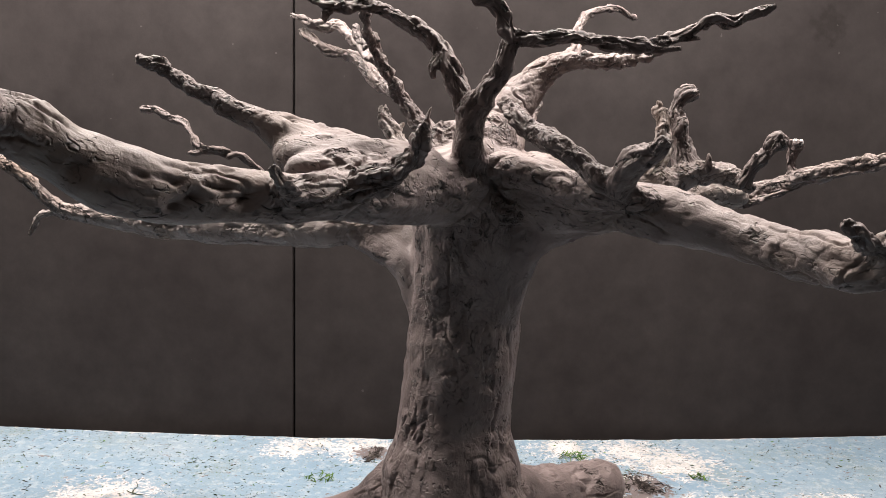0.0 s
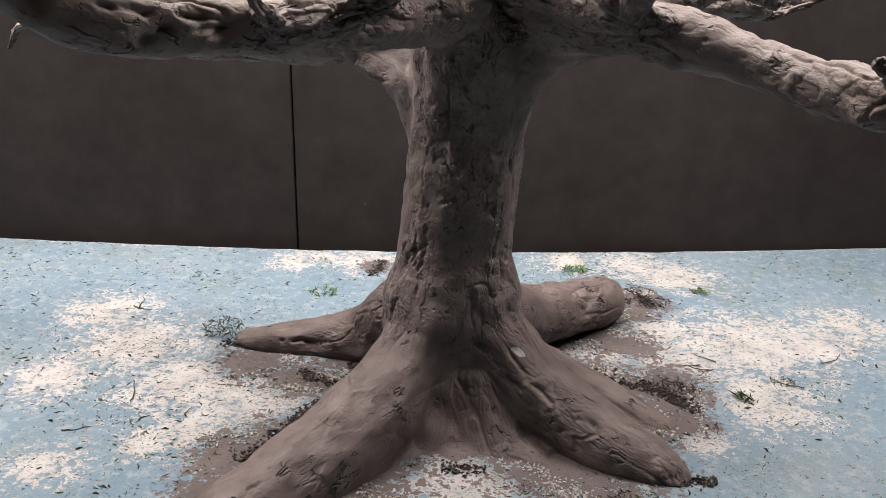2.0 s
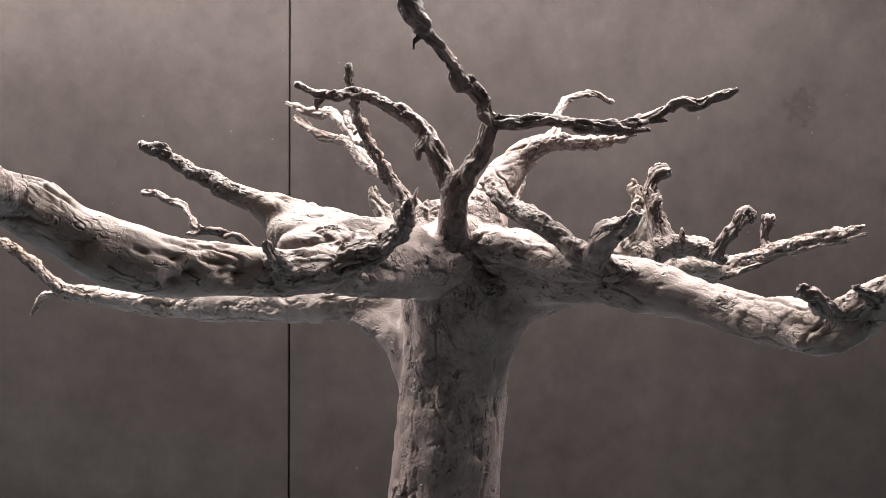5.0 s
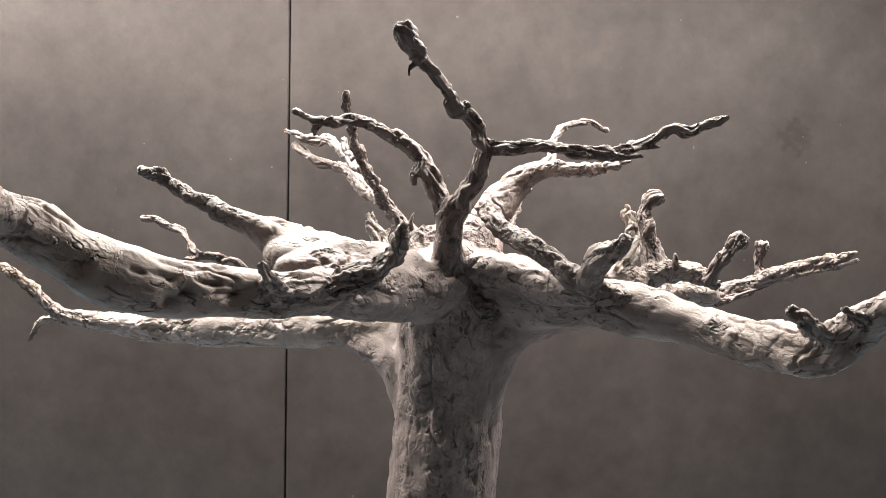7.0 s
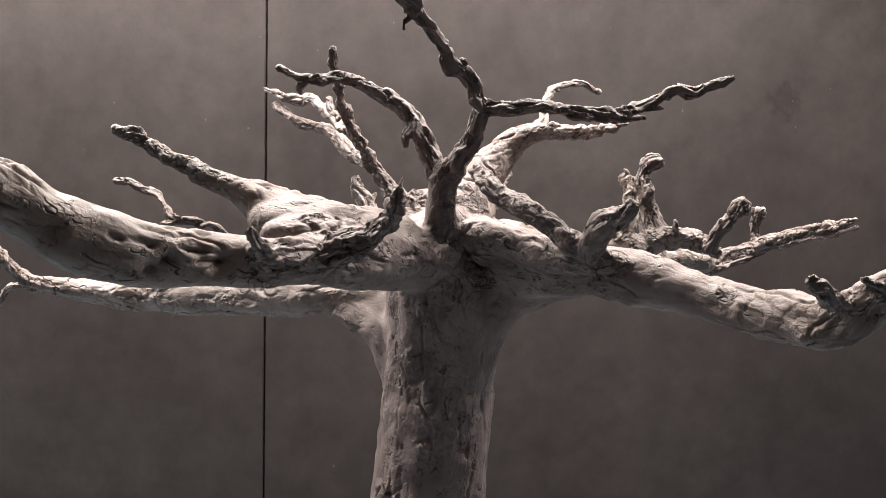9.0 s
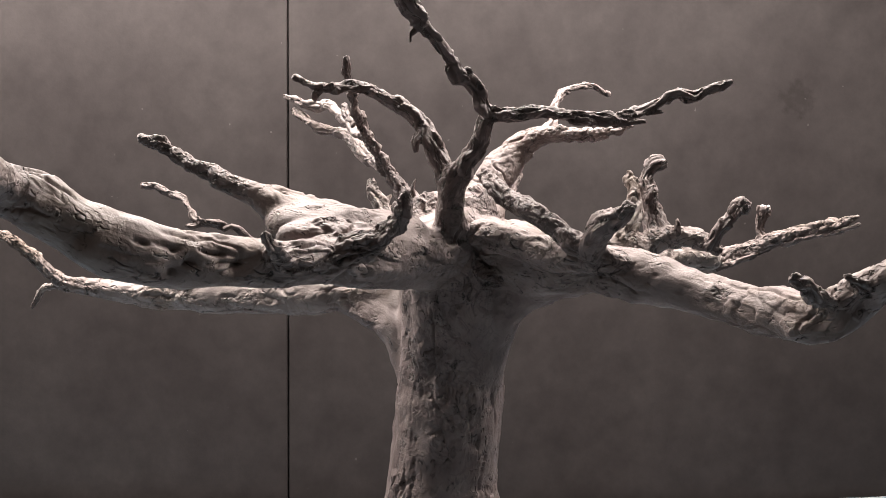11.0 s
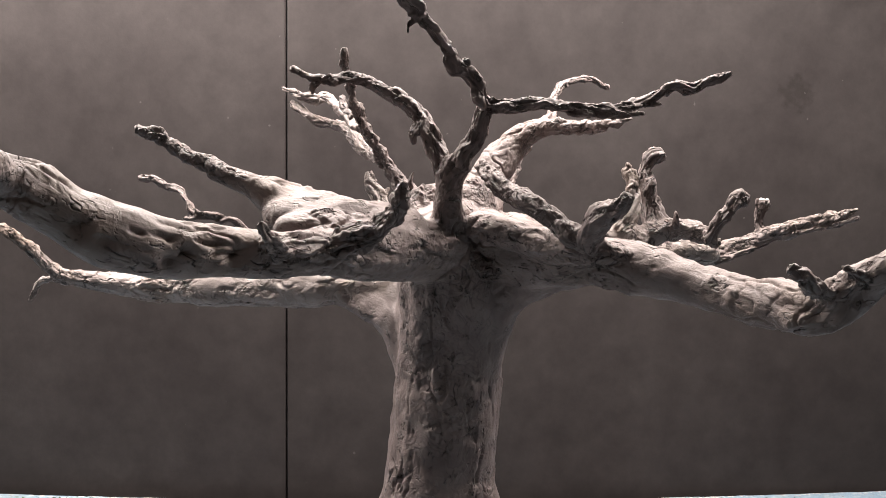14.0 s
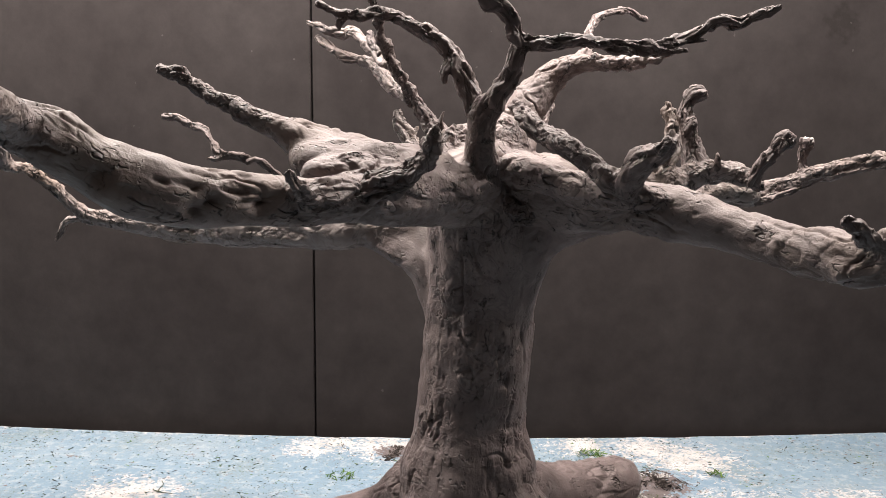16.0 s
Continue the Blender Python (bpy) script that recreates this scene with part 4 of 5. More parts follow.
def tube(samples, verts, faces, owner, arc, turns, key_index):
    """A closed tube with rounded ends, added to verts and faces."""
    c, r = samples[:, :3], samples[:, 3]
    tan = np.gradient(c, axis=0)
    tan /= np.linalg.norm(tan, axis=1)[:, None] + 1e-12
    up = np.cross(tan[0], (0.31, 0.77, 0.55))
    up /= np.linalg.norm(up)
    s = np.r_[0, np.cumsum(np.linalg.norm(np.diff(c, axis=0), axis=1))]
    rings, turn = [], []
    for k in range(len(c)):
        up = up - tan[k] * (up @ tan[k])
        up /= np.linalg.norm(up)
        side = np.cross(tan[k], up)
        turn.append((up, side))
        steps = [(0.0, 1.0)]
        if k == 0:
            steps = [(-0.7, 0.35), (-0.45, 0.75), (0.0, 1.0)]
        if k == len(c) - 1:
            steps = [(0.0, 1.0), (0.45, 0.75), (0.7, 0.35)]
        for along, wide in steps:
            rings.append((c[k] + tan[k] * r[k] * along, up, side, r[k] * wide, k))
    m = 14
    start = len(verts)
    for o, u, v, rad, k in rings:
        for j in range(m):
            a = 2 * math.pi * j / m
            verts.append(tuple(o + rad * (math.cos(a) * u + math.sin(a) * v)))
    for i in range(len(rings) - 1):
        for j in range(m):
            faces.append((start + i * m + j, start + i * m + (j + 1) % m, start + (i + 1) * m + (j + 1) % m, start + (i + 1) * m + j))
            owner.append((key_index, rings[i][4]))
    for ring, way in ((0, -1), (len(rings) - 1, 1)):
        f = [start + ring * m + j for j in range(m)]
        faces.append(tuple(f[::way]))
        owner.append((key_index, rings[ring][4]))
    arc.append(s)
    turns.append(np.array(turn))


def model_tree():
    from mathutils.bvhtree import BVHTree
    keys = list(BOUGHS)
    verts, faces, owner, arc, turns, runs = [], [], [], [], [], []
    for n, key in enumerate(keys):
        run = spline(BOUGHS[key]["nodes"], BOUGHS[key]["rough"], n)
        runs.append(run)
        tube(run, verts, faces, owner, arc, turns, n)
    me = bpy.data.meshes.new("rough_tree")
    me.from_pydata(verts, [], faces)
    rough_ob = new("rough_tree", me)
    mod = rough_ob.modifiers.new("remesh", "REMESH")
    mod.mode, mod.voxel_size, mod.adaptivity = "VOXEL", 0.0006, 0.0
    whole = bpy.data.meshes.new_from_object(rough_ob.evaluated_get(bpy.context.evaluated_depsgraph_get()))
    bpy.data.objects.remove(rough_ob)
    nv = len(whole.vertices)
    co = np.empty(nv * 3)
    whole.vertices.foreach_get("co", co)
    co = co.reshape(-1, 3)
    edges = np.empty(len(whole.edges) * 2, int)
    whole.edges.foreach_get("vertices", edges)
    ea, eb = edges.reshape(-1, 2).T
    tree = BVHTree.FromPolygons(verts, faces)
    own = np.array([owner[tree.find_nearest(v)[2]] for v in co.tolist()])
    limb_of, sample_of = own.T
    offs = np.r_[0, np.cumsum([len(r) for r in runs])]
    flat = offs[limb_of] + sample_of
    allrun = np.vstack(runs)
    tans = np.vstack([np.gradient(r[:, :3], axis=0) for r in runs])
    tans /= np.linalg.norm(tans, axis=1)[:, None] + 1e-12
    rad, cen, along = allrun[flat, 3], allrun[flat, :3], np.concatenate(arc)[flat]
    slide = ((co - cen) * tans[flat]).sum(1)
    cen, along = cen + tans[flat] * slide[:, None], along + slide
    rgh = np.array([BOUGHS[k]["rough"] for k in keys])[limb_of]
    rgh = rgh + 0.28 * np.clip((co[:, 2] - 0.165) / 0.03, 0, 1) * np.isin(limb_of, [k for k, key in enumerate(keys) if key in ("trunk", "crown", "web", "limb_right")]) * np.clip(1 - np.abs(co[:, 0] + 0.01) / 0.07, 0, 1)
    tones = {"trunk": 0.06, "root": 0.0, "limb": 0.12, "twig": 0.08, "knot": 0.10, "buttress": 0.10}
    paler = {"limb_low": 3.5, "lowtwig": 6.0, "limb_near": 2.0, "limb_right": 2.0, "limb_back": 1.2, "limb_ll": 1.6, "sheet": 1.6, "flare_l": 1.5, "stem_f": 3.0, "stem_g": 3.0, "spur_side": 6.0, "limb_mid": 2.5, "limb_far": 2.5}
    # Fork, stem_e and elbow darker: brown paint plus shade put into the colour.
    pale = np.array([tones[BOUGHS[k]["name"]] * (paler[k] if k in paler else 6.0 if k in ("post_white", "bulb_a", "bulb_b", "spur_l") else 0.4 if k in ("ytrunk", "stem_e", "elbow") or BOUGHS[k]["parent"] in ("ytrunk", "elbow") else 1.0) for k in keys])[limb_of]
    # How dark each limb is toned; on front branches the colour includes their shade.
    shade_browns = {"elbow": 0.8, "elbow_up": 0.5, "stem_e": 0.8, "spike_l": 0.8, "stub_g": 0.6, "ridge": 0.35, "nub_l": 0.5, "post_knob": 0.75, "post_blob": 0.75, "bud_r": 0.6, "bud_b": 0.6, "smalltwig": 0.55,
            "smallstub": 0.55, "ltwig": 0.8, "stub_r": 0.55, "nub_r": 0.6, "yleft": 0.75, "crust": 0.45, "crust_b": 0.5, "far_twin": 0.4}
    shade_brown = np.array([shade_browns.get(k, 0.50 if BOUGHS[k]["name"] == "root" else 0.38 if k in ("trunk", "crown", "limb_back") else 0.85 if "ytrunk" in (k, BOUGHS[k]["parent"]) else 0.0) for k in keys])[limb_of]
    shade_brown = np.maximum(shade_brown, 0.6 * np.clip((-0.088 - co[:, 0]) / 0.012, 0, 1) * (limb_of == keys.index("limb_ll")))
    rgh = rgh * np.where((limb_of == 0) & (co[:, 2] < 0.085), np.clip((co[:, 2] - 0.02) / 0.065, 0.35, 1), 1)
    # soften the joints
    deg = np.bincount(ea, minlength=nv) + np.bincount(eb, minlength=nv)
    w = np.clip((rad - 0.0025) / 0.006, 0.12, 0.75)[:, None]
    for _ in range(60):
        mean = np.stack([np.bincount(ea, co[eb, k], nv) + np.bincount(eb, co[ea, k], nv) for k in range(3)], 1) / deg[:, None]
        co = co + (mean - co) * w * 0.8
        w = np.where(w < 0.5, w * 0.95, w)
        shade_brown += (((np.bincount(ea, shade_brown[eb], nv) + np.bincount(eb, shade_brown[ea], nv)) / deg) - shade_brown) * 0.5
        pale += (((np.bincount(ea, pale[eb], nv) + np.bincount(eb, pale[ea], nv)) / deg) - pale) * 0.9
    edge = np.zeros(nv)
    split = limb_of[ea] != limb_of[eb]
    edge[ea[split]] = edge[eb[split]] = 1.0
    for _ in range(14):
        edge = np.maximum(edge * 0.9, 0.92 * np.maximum(edge, (np.bincount(ea, edge[eb], nv) + np.bincount(eb, edge[ea], nv)) / deg))
        rgh += (((np.bincount(ea, rgh[eb], nv) + np.bincount(eb, rgh[ea], nv)) / deg) - rgh) * 0.9
    whole.vertices.foreach_set("co", co.ravel())
    whole.update()
    nor = np.empty(nv * 3)
    whole.vertices.foreach_get("normal", nor)
    nor = nor.reshape(-1, 3)
    # bark: lumps, long furrows and, on thin twigs, a wrinkled wrap
    frames_up, frames_side = np.vstack(turns)[:, 0], np.vstack(turns)[:, 1]
    stretch = np.array([{"twig": 0.26, "limb": 0.52, "knot": 0.6, "root": 0.36}.get(BOUGHS[k]["name"], 0.55) for k in keys])
    shift = np.array([(0.13 * k, 0.07 * (k % 5), 0.11 * (k % 7)) for k in range(len(keys))])

    def grain_of(place, n, where, middle, spot):
        off = place - middle
        return np.stack([(off * frames_up[spot]).sum(1), (off * frames_side[spot]).sum(1), where * stretch[n]], 1) + shift[n]
    grain = grain_of(co, limb_of, along, cen, flat)
    move = np.empty(nv)
    nz = noise.noise
    for k in range(nv):
        g, p, r, ro = Vector(grain[k]), Vector(co[k]), rad[k], rgh[k]
        thick = min(1.0, max(0.0, (r - 0.003) / 0.006))
        ro = max(ro, 0.6 * (1 - thick))
        warp = Vector(noise.noise_vector(p * 90))
        big = wrap = 0.0
        if thick > 0:
            patch = min(1.0, max(0.0, nz(p * 34 + Vector((5, 0, 0))) * 3.0 + 0.22))
            wear = g + warp * 0.0018
            flake = min(1.0, max(0.0, (nz(wear * 75) - 0.06) * 5)) * 0.0015 + min(1.0, max(0.0, (nz(wear * 190 + Vector((3, 1, 0))) - 0.10) * 7)) * 0.0010
            crease = abs(nz(wear * 80)) * 0.0060 + abs(nz(wear * 200 + Vector((7, 2, 1)))) * 0.0026 - 0.0020
            furrow = max(0.0, 0.10 - abs(nz(wear * 85 + Vector((1, 9, 4))))) * 0.022
            craggy = min(1.2, ro ** 1.5 * 1.5) * (1 - 0.75 * thick * min(1.0, max(0.0, nor[k][2] + 0.35)))
            big = nz(p * 45) * 0.0014 + nz(p * 130) * 0.0007 + (0.9 * flake - furrow) * patch * (0.26 + 1.15 * ro) + crease * (0.3 + 0.7 * patch) * craggy
            slash = min(1.0, max(0.0, (nz(Vector((g.x * 190, g.y * 190, g.z * 120 + 3))) - 0.30) * 7)) * min(1.0, max(0.0, nz(p * 60 + Vector((0, 8, 0))) * 4 + 0.3))
            big -= slash * (0.0009 if p.z > 0.07 else 0.0004)
            big -= max(0.0, 0.09 - abs(nz(wear * 300 + Vector((4, 4, 2))))) * 0.009 * (0.25 + 0.75 * patch) * min(1.0, 0.35 + ro)
        if thick < 1:
            wear = g + warp * 0.0022
            wrap = nz(g * 240) * 0.0005 + (abs(nz(wear * 230)) * 0.0030 + abs(nz(wear * 520)) * 0.0012 - 0.0015) + min(1.0, max(0.0, (nz(wear * 330) - 0.05) * 9)) * 0.0008
        move[k] = thick * big + (1 - thick) * wrap * ro * min(1.5, r / 0.0017)
    calm = move.copy()
    for _ in range(8):
        calm += (((np.bincount(ea, calm[eb], nv) + np.bincount(eb, calm[ea], nv)) / deg) - calm) * 0.9
    blend = np.clip(edge * np.clip((rad - 0.005) / 0.006, 0, 1), 0, 1)
    move += (calm - move) * blend
    for x, y, z, r, deep in DENTS:
        near = np.flatnonzero((np.abs(co[:, 0] - x) < 3 * r) & (np.abs(co[:, 2] - z) < 3 * r))
        move[near] -= deep * np.exp(-((co[near] - (x, y, z)) ** 2).sum(1) / (r * r))
    co = co + nor * move[:, None]
    co[:, 2] = np.maximum(co[:, 2], -0.004)
    whole.vertices.foreach_set("co", co.ravel())
    whole.update()
    nflat = np.empty(nv * 3)
    whole.vertices.foreach_get("normal", nflat)
    nor = nflat.reshape(-1, 3)
    quads = np.empty(len(whole.polygons) * 4, int)
    whole.polygons.foreach_get("vertices", quads)
    quads = quads.reshape(-1, 4)
    face_limb = limb_of[quads[:, 0]]
    spot = co[((co - (0.0163, -0.0092, 0.0441)) ** 2).sum(1).argmin()]
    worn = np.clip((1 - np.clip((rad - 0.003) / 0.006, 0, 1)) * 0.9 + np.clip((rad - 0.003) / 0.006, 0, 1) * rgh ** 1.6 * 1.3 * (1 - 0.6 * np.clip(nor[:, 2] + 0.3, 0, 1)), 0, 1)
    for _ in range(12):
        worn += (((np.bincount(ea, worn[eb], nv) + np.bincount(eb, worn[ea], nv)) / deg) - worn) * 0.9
    run_way = np.array((0.91, -0.14, -0.39))
    lengthwise = (co - spot) @ run_way
    across = np.linalg.norm(co - spot - lengthwise[:, None] * run_way, axis=1)
    chip = np.clip(1.6 - np.sqrt((lengthwise / 0.0042) ** 2 + (across / 0.0019) ** 2), 0, 1)
    tip = runs[keys.index("bud_b")][-1, :3]
    chip = np.maximum(chip, np.clip(1.6 - np.sqrt(((co - tip) ** 2).sum(1)) / 0.0032, 0, 1))
    base = new("model_tree")
    tagged(base, "bare sculpted model tree in dark grey-brown painted clay", "model tree")
    made = {}
    for n, key in enumerate(keys):
        info = BOUGHS[key]
        some = quads[face_limb == n]
        if not len(some):
            continue
        used, back = np.unique(some, return_inverse=True)
        part = bpy.data.meshes.new(info["name"])
        mine = grain[used].copy()
        lent = np.flatnonzero(limb_of[used] != n)
        if len(lent):
            p = co[used[lent]]
            near = ((p[:, None] - runs[n][None, :, :3]) ** 2).sum(2).argmin(1)
            t0 = tans[offs[n] + near]
            go = ((p - runs[n][near, :3]) * t0).sum(1)
            mine[lent] = grain_of(p, np.full(len(lent), n), arc[n][near] + go, runs[n][near, :3] + t0 * go[:, None], offs[n] + near)
        part.from_pydata(co[used], [], back.reshape(-1, 4))
        part.polygons.foreach_set("use_smooth", [True] * len(part.polygons))
        part.attributes.new("grain", "FLOAT_VECTOR", "POINT").data.foreach_set("vector", mine.ravel())
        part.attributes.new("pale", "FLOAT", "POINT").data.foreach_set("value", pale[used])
        part.attributes.new("shade_brown", "FLOAT", "POINT").data.foreach_set("value", shade_brown[used])
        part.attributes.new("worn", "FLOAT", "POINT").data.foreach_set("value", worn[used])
        part.attributes.new("chip", "FLOAT", "POINT").data.foreach_set("value", chip[used])
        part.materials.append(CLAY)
        part.update()
        part.normals_split_custom_set_from_vertices(nor[used])
        ob = new(info["name"], part)
        made[key] = tagged(ob, info["label"])
        up = made.get(info["parent"]) if info["name"] == "twig" else None
        ob.parent = up or base
    bpy.data.meshes.remove(whole)
    return base


model_tree()


# ---- flock, crumbs and tufts on the board ----
def sprig(verts, faces, x, y, z, size, rnd, flat=1.0, slim=1.0):
    """A thin bent shred with some thickness."""
    a, b = rnd.uniform(0, 6.28), rnd.uniform(-0.6, 0.6)
    d = Vector((math.cos(a), math.sin(a), abs(b) * flat)).normalized()
    side = d.cross(Vector((rnd.uniform(-1, 1), rnd.uniform(-1, 1), 1))).normalized()
    up = d.cross(side)
    n = len(verts)
    wide = slim * size * rnd.uniform(0.08, 0.2) * (1.8 if size < 0.0014 else 1.0)
    o = Vector((x, y, z))
    for s, k, lift in ((-0.5, 0.5, 0), (0.05, 1.0, rnd.uniform(-0.1, 0.25)), (0.5, 0.35, rnd.uniform(-0.2, 0.3))):
        c = o + d * size * s + side * size * lift
        for q in (side * wide * k, up * wide * k * 0.6, -side * wide * k, -up * wide * k * 0.6):
            verts.append(c + q)
    for r in (0, 4):
        for j in range(4):
            faces.append((n + r + j, n + r + (j + 1) % 4, n + r + 4 + (j + 1) % 4, n + r + 4 + j))
    faces.append((n + 3, n + 2, n + 1, n))
    faces.append((n + 8, n + 9, n + 10, n + 11))


def scatter(name, label, count, mat, seed, lo, hi, where):
    rnd = random.Random(seed)
    verts, faces, made = [], [], 0
    while made < count:
        x, y = rnd.uniform(-0.42, 0.36), rnd.uniform(-0.15, 0.29)
        if y > rear(x) - 0.003 or rnd.random() > where(x, y):
            continue
        size = lo * (hi / lo) ** (rnd.random() ** 2.8)
        sprig(verts, faces, x, y, size * 0.12, size, rnd, 0.5)
        made += 1
    tagged(obj(name, verts, faces, mat), label, "flock", "", "stuff")


def patchy(x, y):
    return (0.10 if x < 0.14 else 0.03) + (0.25 if x < -0.06 and y < 0.06 else 0) + max(0, noise.noise(Vector((x * 22, y * 22, 9)))) * (1.3 if x < 0.14 else 0.5) + 0.5 * max(0, noise.noise(Vector((x * 70, y * 70, 2))))


def by_brown(x, y):
    b = blobs(x, y, BROWN)
    return (1.0 if 0.36 < b < 0.60 else 0.06) * (0.15 + 2.2 * max(0, noise.noise(Vector((x * 60, y * 60, 6)))))


scatter("loose_flock", "dark green flock shreds scattered over the board", 7500, DARK, 3, 0.0009, 0.0036, patchy)
scatter("green_flock", "bright green flock shreds scattered over the board", 2400, GREEN, 4, 0.0008, 0.0032, patchy)
scatter("brown_crumbs", "brown paint crumbs round the roots", 4200, BROWNF, 5, 0.0007, 0.0036, by_brown)


def plaster_crumbs(count, seed):
    """Small pale granules strewn over the edge of the brown paint."""
    rnd = random.Random(seed)
    verts, faces, made = [], [], 0
    while made < count:
        x, y = rnd.uniform(-0.16, 0.13), rnd.uniform(-0.10, 0.20)
        rim = 1.0 if 0.50 < blobs(x, y, BROWN) < 0.78 else 0.0
        if rnd.random() > rim * max(0.0, 0.15 + 2.4 * noise.noise(Vector((x * 38, y * 38, 12)))):
            continue
        size = 0.0007 + 0.0013 * rnd.random() ** 2.5
        sprig(verts, faces, x, y, size * 0.25, size, rnd, 0.5, 3.0)
        made += 1
    tagged(obj("plaster_crumbs", verts, faces, CRUMB), "pale plaster granules along the brown paint", "crumbs", "", "stuff")


plaster_crumbs(2600, 31)


def litter(label, spots, seed):
    """A ragged line of dark chunky crumbs along the given spots."""
    rnd = random.Random(seed)
    verts, faces = [], []
    for (ax, ay), (bx, by) in zip(spots, spots[1:]):
        for _ in range(int(math.hypot(bx - ax, by - ay) * 5200)):
            s, w = rnd.random(), rnd.gauss(0, 0.0024)
            dx, dy = bx - ax, by - ay
            d = math.hypot(dx, dy)
            size = 0.0008 + 0.0020 * rnd.random() ** 3
            sprig(verts, faces, ax + dx * s - dy / d * w, ay + dy * s + dx / d * w, size * 0.3 * rnd.random() + 0.0003, size, rnd, 0.6, 2.6)
    tagged(obj("crumb_litter", verts, faces, BROWNF), label, "litter", "crumb litter by the roots")


litter("dark crumbs in a ragged line beside a flat root", [(0.051, 0.062), (0.070, 0.051), (0.085, 0.047), (0.105, 0.029)], 60)
litter("dark crumbs along the edge of the brown paint", [(0.082, 0.053), (0.099, 0.042), (0.110, 0.024)], 61)
litter("dark crumbs below the rounded rear root", [(0.037, 0.069), (0.048, 0.059), (0.060, 0.049)], 62)
litter("dark crumb heap behind the rounded root end", [(0.084, 0.190), (0.093, 0.173), (0.101, 0.160)], 63)
litter("dark crumbs at the foot of the ridged root", [(0.092, -0.041), (0.103, -0.040), (0.112, -0.037)], 64)
litter("dark crumb heap in front of the clay apron", [(-0.016, -0.046), (-0.006, -0.046), (0.005, -0.046)], 65)
litter("dark crumbs under the green bush", [(-0.163, 0.062), (-0.152, 0.061), (-0.139, 0.059)], 66)
litter("dark crumbs between two roots", [(-0.108, 0.036), (-0.089, 0.024), (-0.080, 0.023)], 67)
litter("dark crumbs along the broad front root", [(-0.087, 0.005), (-0.094, -0.013), (-0.101, -0.039), (-0.110, -0.057)], 68)
litter("dark crumbs beside the trunk foot", [(-0.099, 0.183), (-0.095, 0.201), (-0.095, 0.215)], 69)
litter("dark crumbs in the gap under a root", [(-0.083, 0.049), (-0.071, 0.042), (-0.065, 0.040)], 70)


def strand(x, y, length, seed, label):
    rnd = random.Random(seed)
    a, verts, faces = rnd.uniform(0, 6.28), [], []
    p = Vector((x, y, 0.0009))
    n = 9
    for k in range(n + 1):
        a += rnd.uniform(-0.5, 0.5)
        d = Vector((math.cos(a), math.sin(a), 0))
        s = Vector((-d.y, d.x, 0))
        r = 0.00042 * (1 - 0.6 * k / n)
        verts += [p + s * r, p + Vector((0, 0, r)), p - s * r, p - Vector((0, 0, r))]
        p = p + d * length / n + Vector((0, 0, rnd.uniform(-0.0003, 0.0003)))
    faces = [(4 * k + j, 4 * k + (j + 1) % 4, 4 * k + 4 + (j + 1) % 4, 4 * k + 4 + j) for k in range(n) for j in range(4)] + [(3, 2, 1, 0), tuple(range(4 * n, 4 * n + 4))]
    tagged(obj("twig_strand", verts, faces, DARK), label, "twig", "fallen twig strands")


for k, (x, y) in enumerate(((0.118, 0.078), (0.128, 0.084), (0.125, 0.074), (0.189, 0.093), (-0.150, -0.022), (-0.172, -0.030), (-0.2384, 0.1045), (-0.232, 0.100), (-0.262, -0.005), (-0.205, -0.045), (0.172, 0.060), (-0.185, -0.012))):
    strand(x, y, 0.010 + 0.004 * (k % 4), 40 + k, "thin dark twig strand lying on the board")


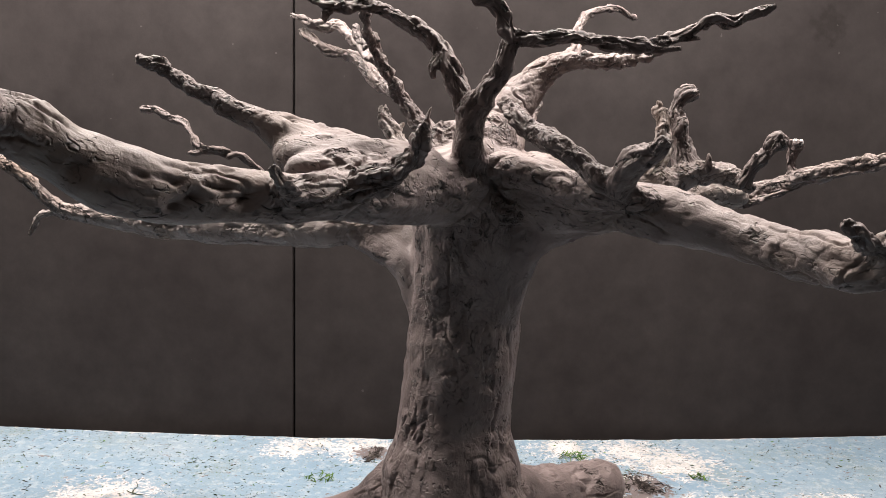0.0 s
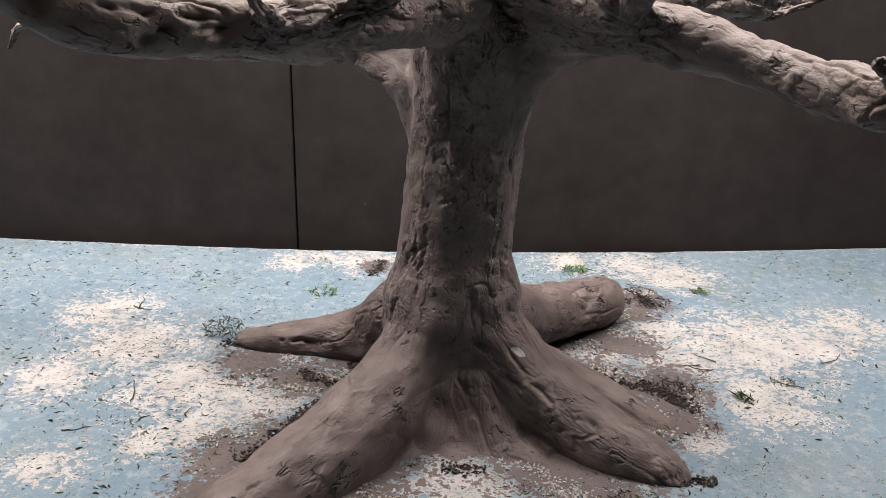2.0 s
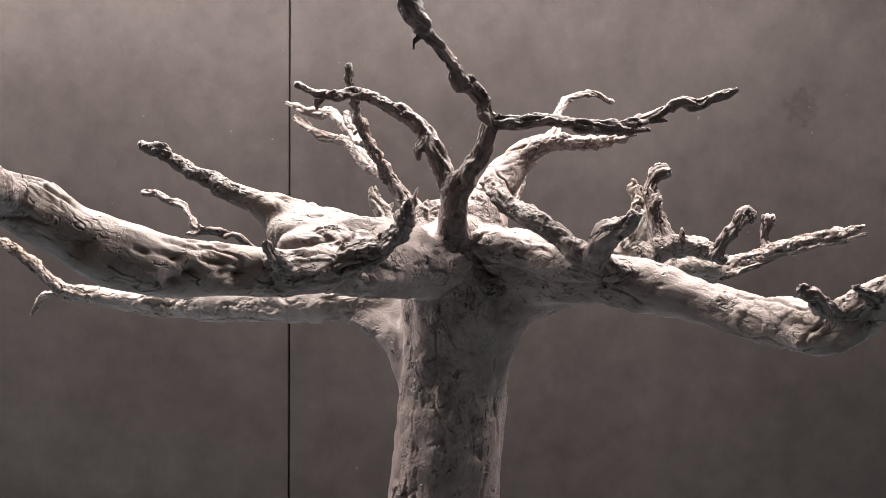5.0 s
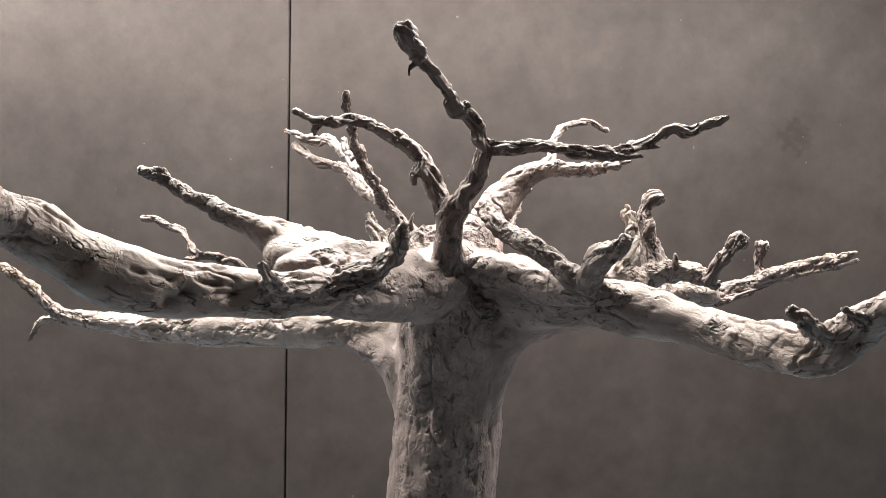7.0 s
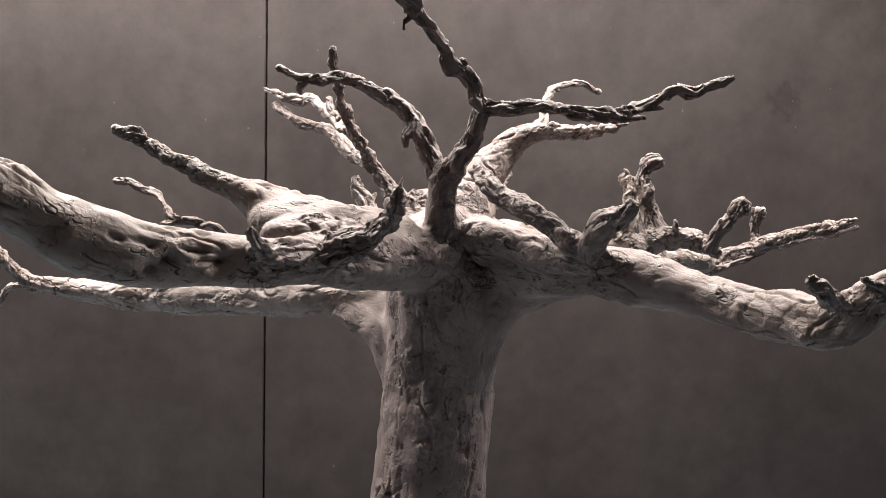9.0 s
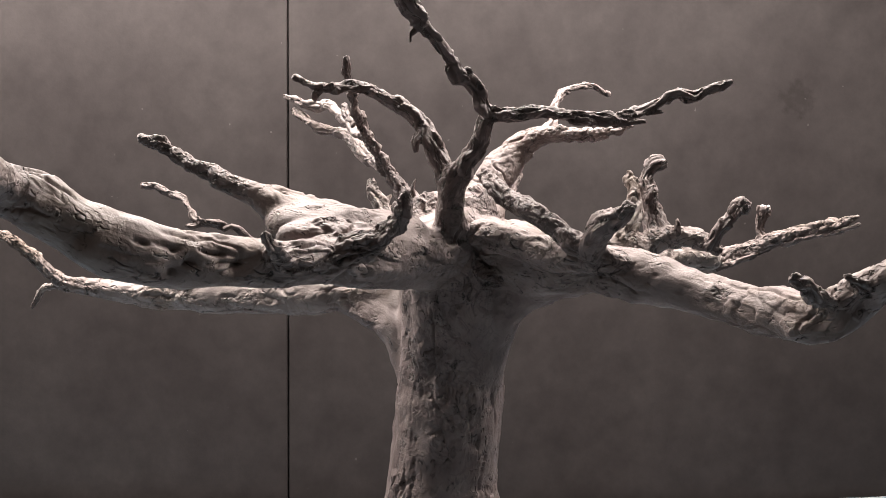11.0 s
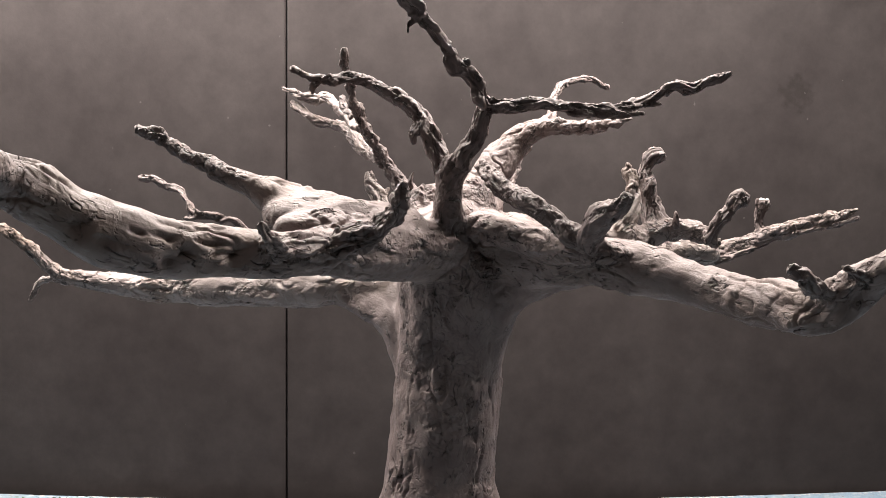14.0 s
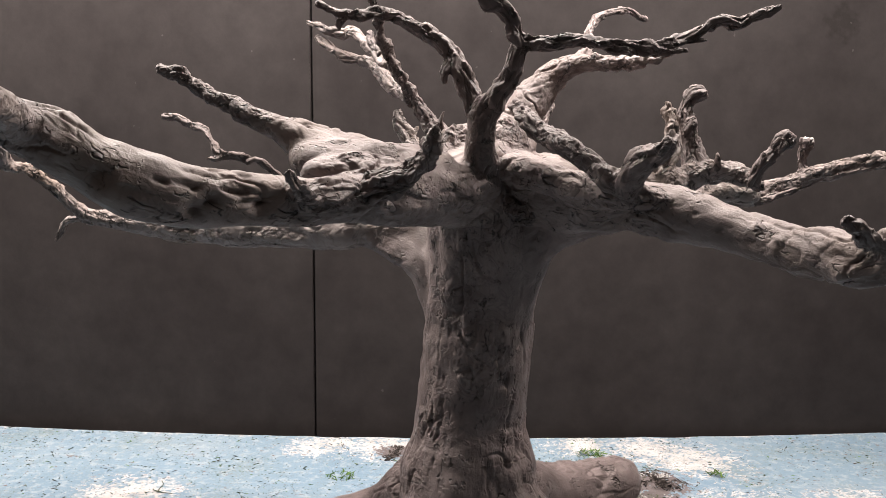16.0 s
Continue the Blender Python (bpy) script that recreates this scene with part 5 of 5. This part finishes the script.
def tuft(name, label, x, y, radius, height, count, mat, seed):
    rnd = random.Random(seed)
    verts, faces = [], []
    for _ in range(count):
        a, r = rnd.uniform(0, 6.28), radius * rnd.random() ** 0.6
        px, py = x + r * math.cos(a) * 1.2, y + r * math.sin(a) * 0.8
        sprig(verts, faces, px, py, rnd.random() * height * (1 - 0.6 * r / radius) + 0.0006, rnd.uniform(0.002, 0.006), rnd, 1.6, 0.6)
    tagged(obj(name, verts, faces, mat), label, "foliage", "foliage tufts")


tuft("foliage_tuft", "dark green foliage bush at the end of a root", -0.163, 0.0725, 0.013, 0.014, 150, DARK, 11)
tuft("foliage_tuft", "bright green foliage tuft on the board", 0.048, 0.2175, 0.010, 0.005, 80, GREEN, 12)
tuft("foliage_tuft", "bright green foliage tuft on a pale patch", 0.1325, 0.190, 0.006, 0.005, 34, GREEN, 13)
tuft("foliage_tuft", "yellow-green foliage tuft on the board", -0.1225, 0.1475, 0.009, 0.004, 44, GREEN, 14)
tuft("foliage_tuft", "green foliage tuft between two roots", -0.074, 0.027, 0.006, 0.007, 40, GREEN, 15)
tuft("foliage_tuft", "brown and green litter beside a root", 0.095, 0.168, 0.013, 0.003, 90, BROWNF, 16)
tuft("foliage_tuft", "dark brown litter heap on the board", 0.100, 0.049, 0.014, 0.002, 90, BROWNF, 17)
tuft("foliage_tuft", "dark green foliage clump on a pale patch", 0.136, 0.043, 0.005, 0.004, 34, DARK, 18)
tuft("foliage_tuft", "sparse dark foliage sprig on the board", 0.163, 0.066, 0.007, 0.003, 22, DARK, 19)


# ---- lamps above ----
def light_panel(name, label, x, y, z, sx, sy, top):
    base = new(name)
    base.location = (x, y, z)
    tagged(base, label, "lamp")
    from_bm("housing", box_bm((-sx / 2 - 0.01, -sy / 2 - 0.01, 0.0), (sx / 2 + 0.01, sy / 2 + 0.01, 0.02), 0.004), STEEL, base)
    for s in (-1, 1):
        bm = bmesh.new()
        bmesh.ops.create_cone(bm, cap_ends=True, segments=10, radius1=0.003, radius2=0.003, depth=top - z - 0.02, matrix=Matrix.Translation((s * sx * 0.4, 0, 0.02 + (top - z - 0.02) / 2)))
        from_bm("hanger", bm, STEEL, base)


light_panel("work_light", "metal light panel hanging over the model tree", *KEY, 1.20, 0.16, TOP)
# Housing for the added front fill lamp, unseen like the lamp itself.
light_panel("front_fill_panel", "unseen metal fill light panel added under the ceiling", 0.2, -0.9, 1.574, 0.9, 0.25, TOP)
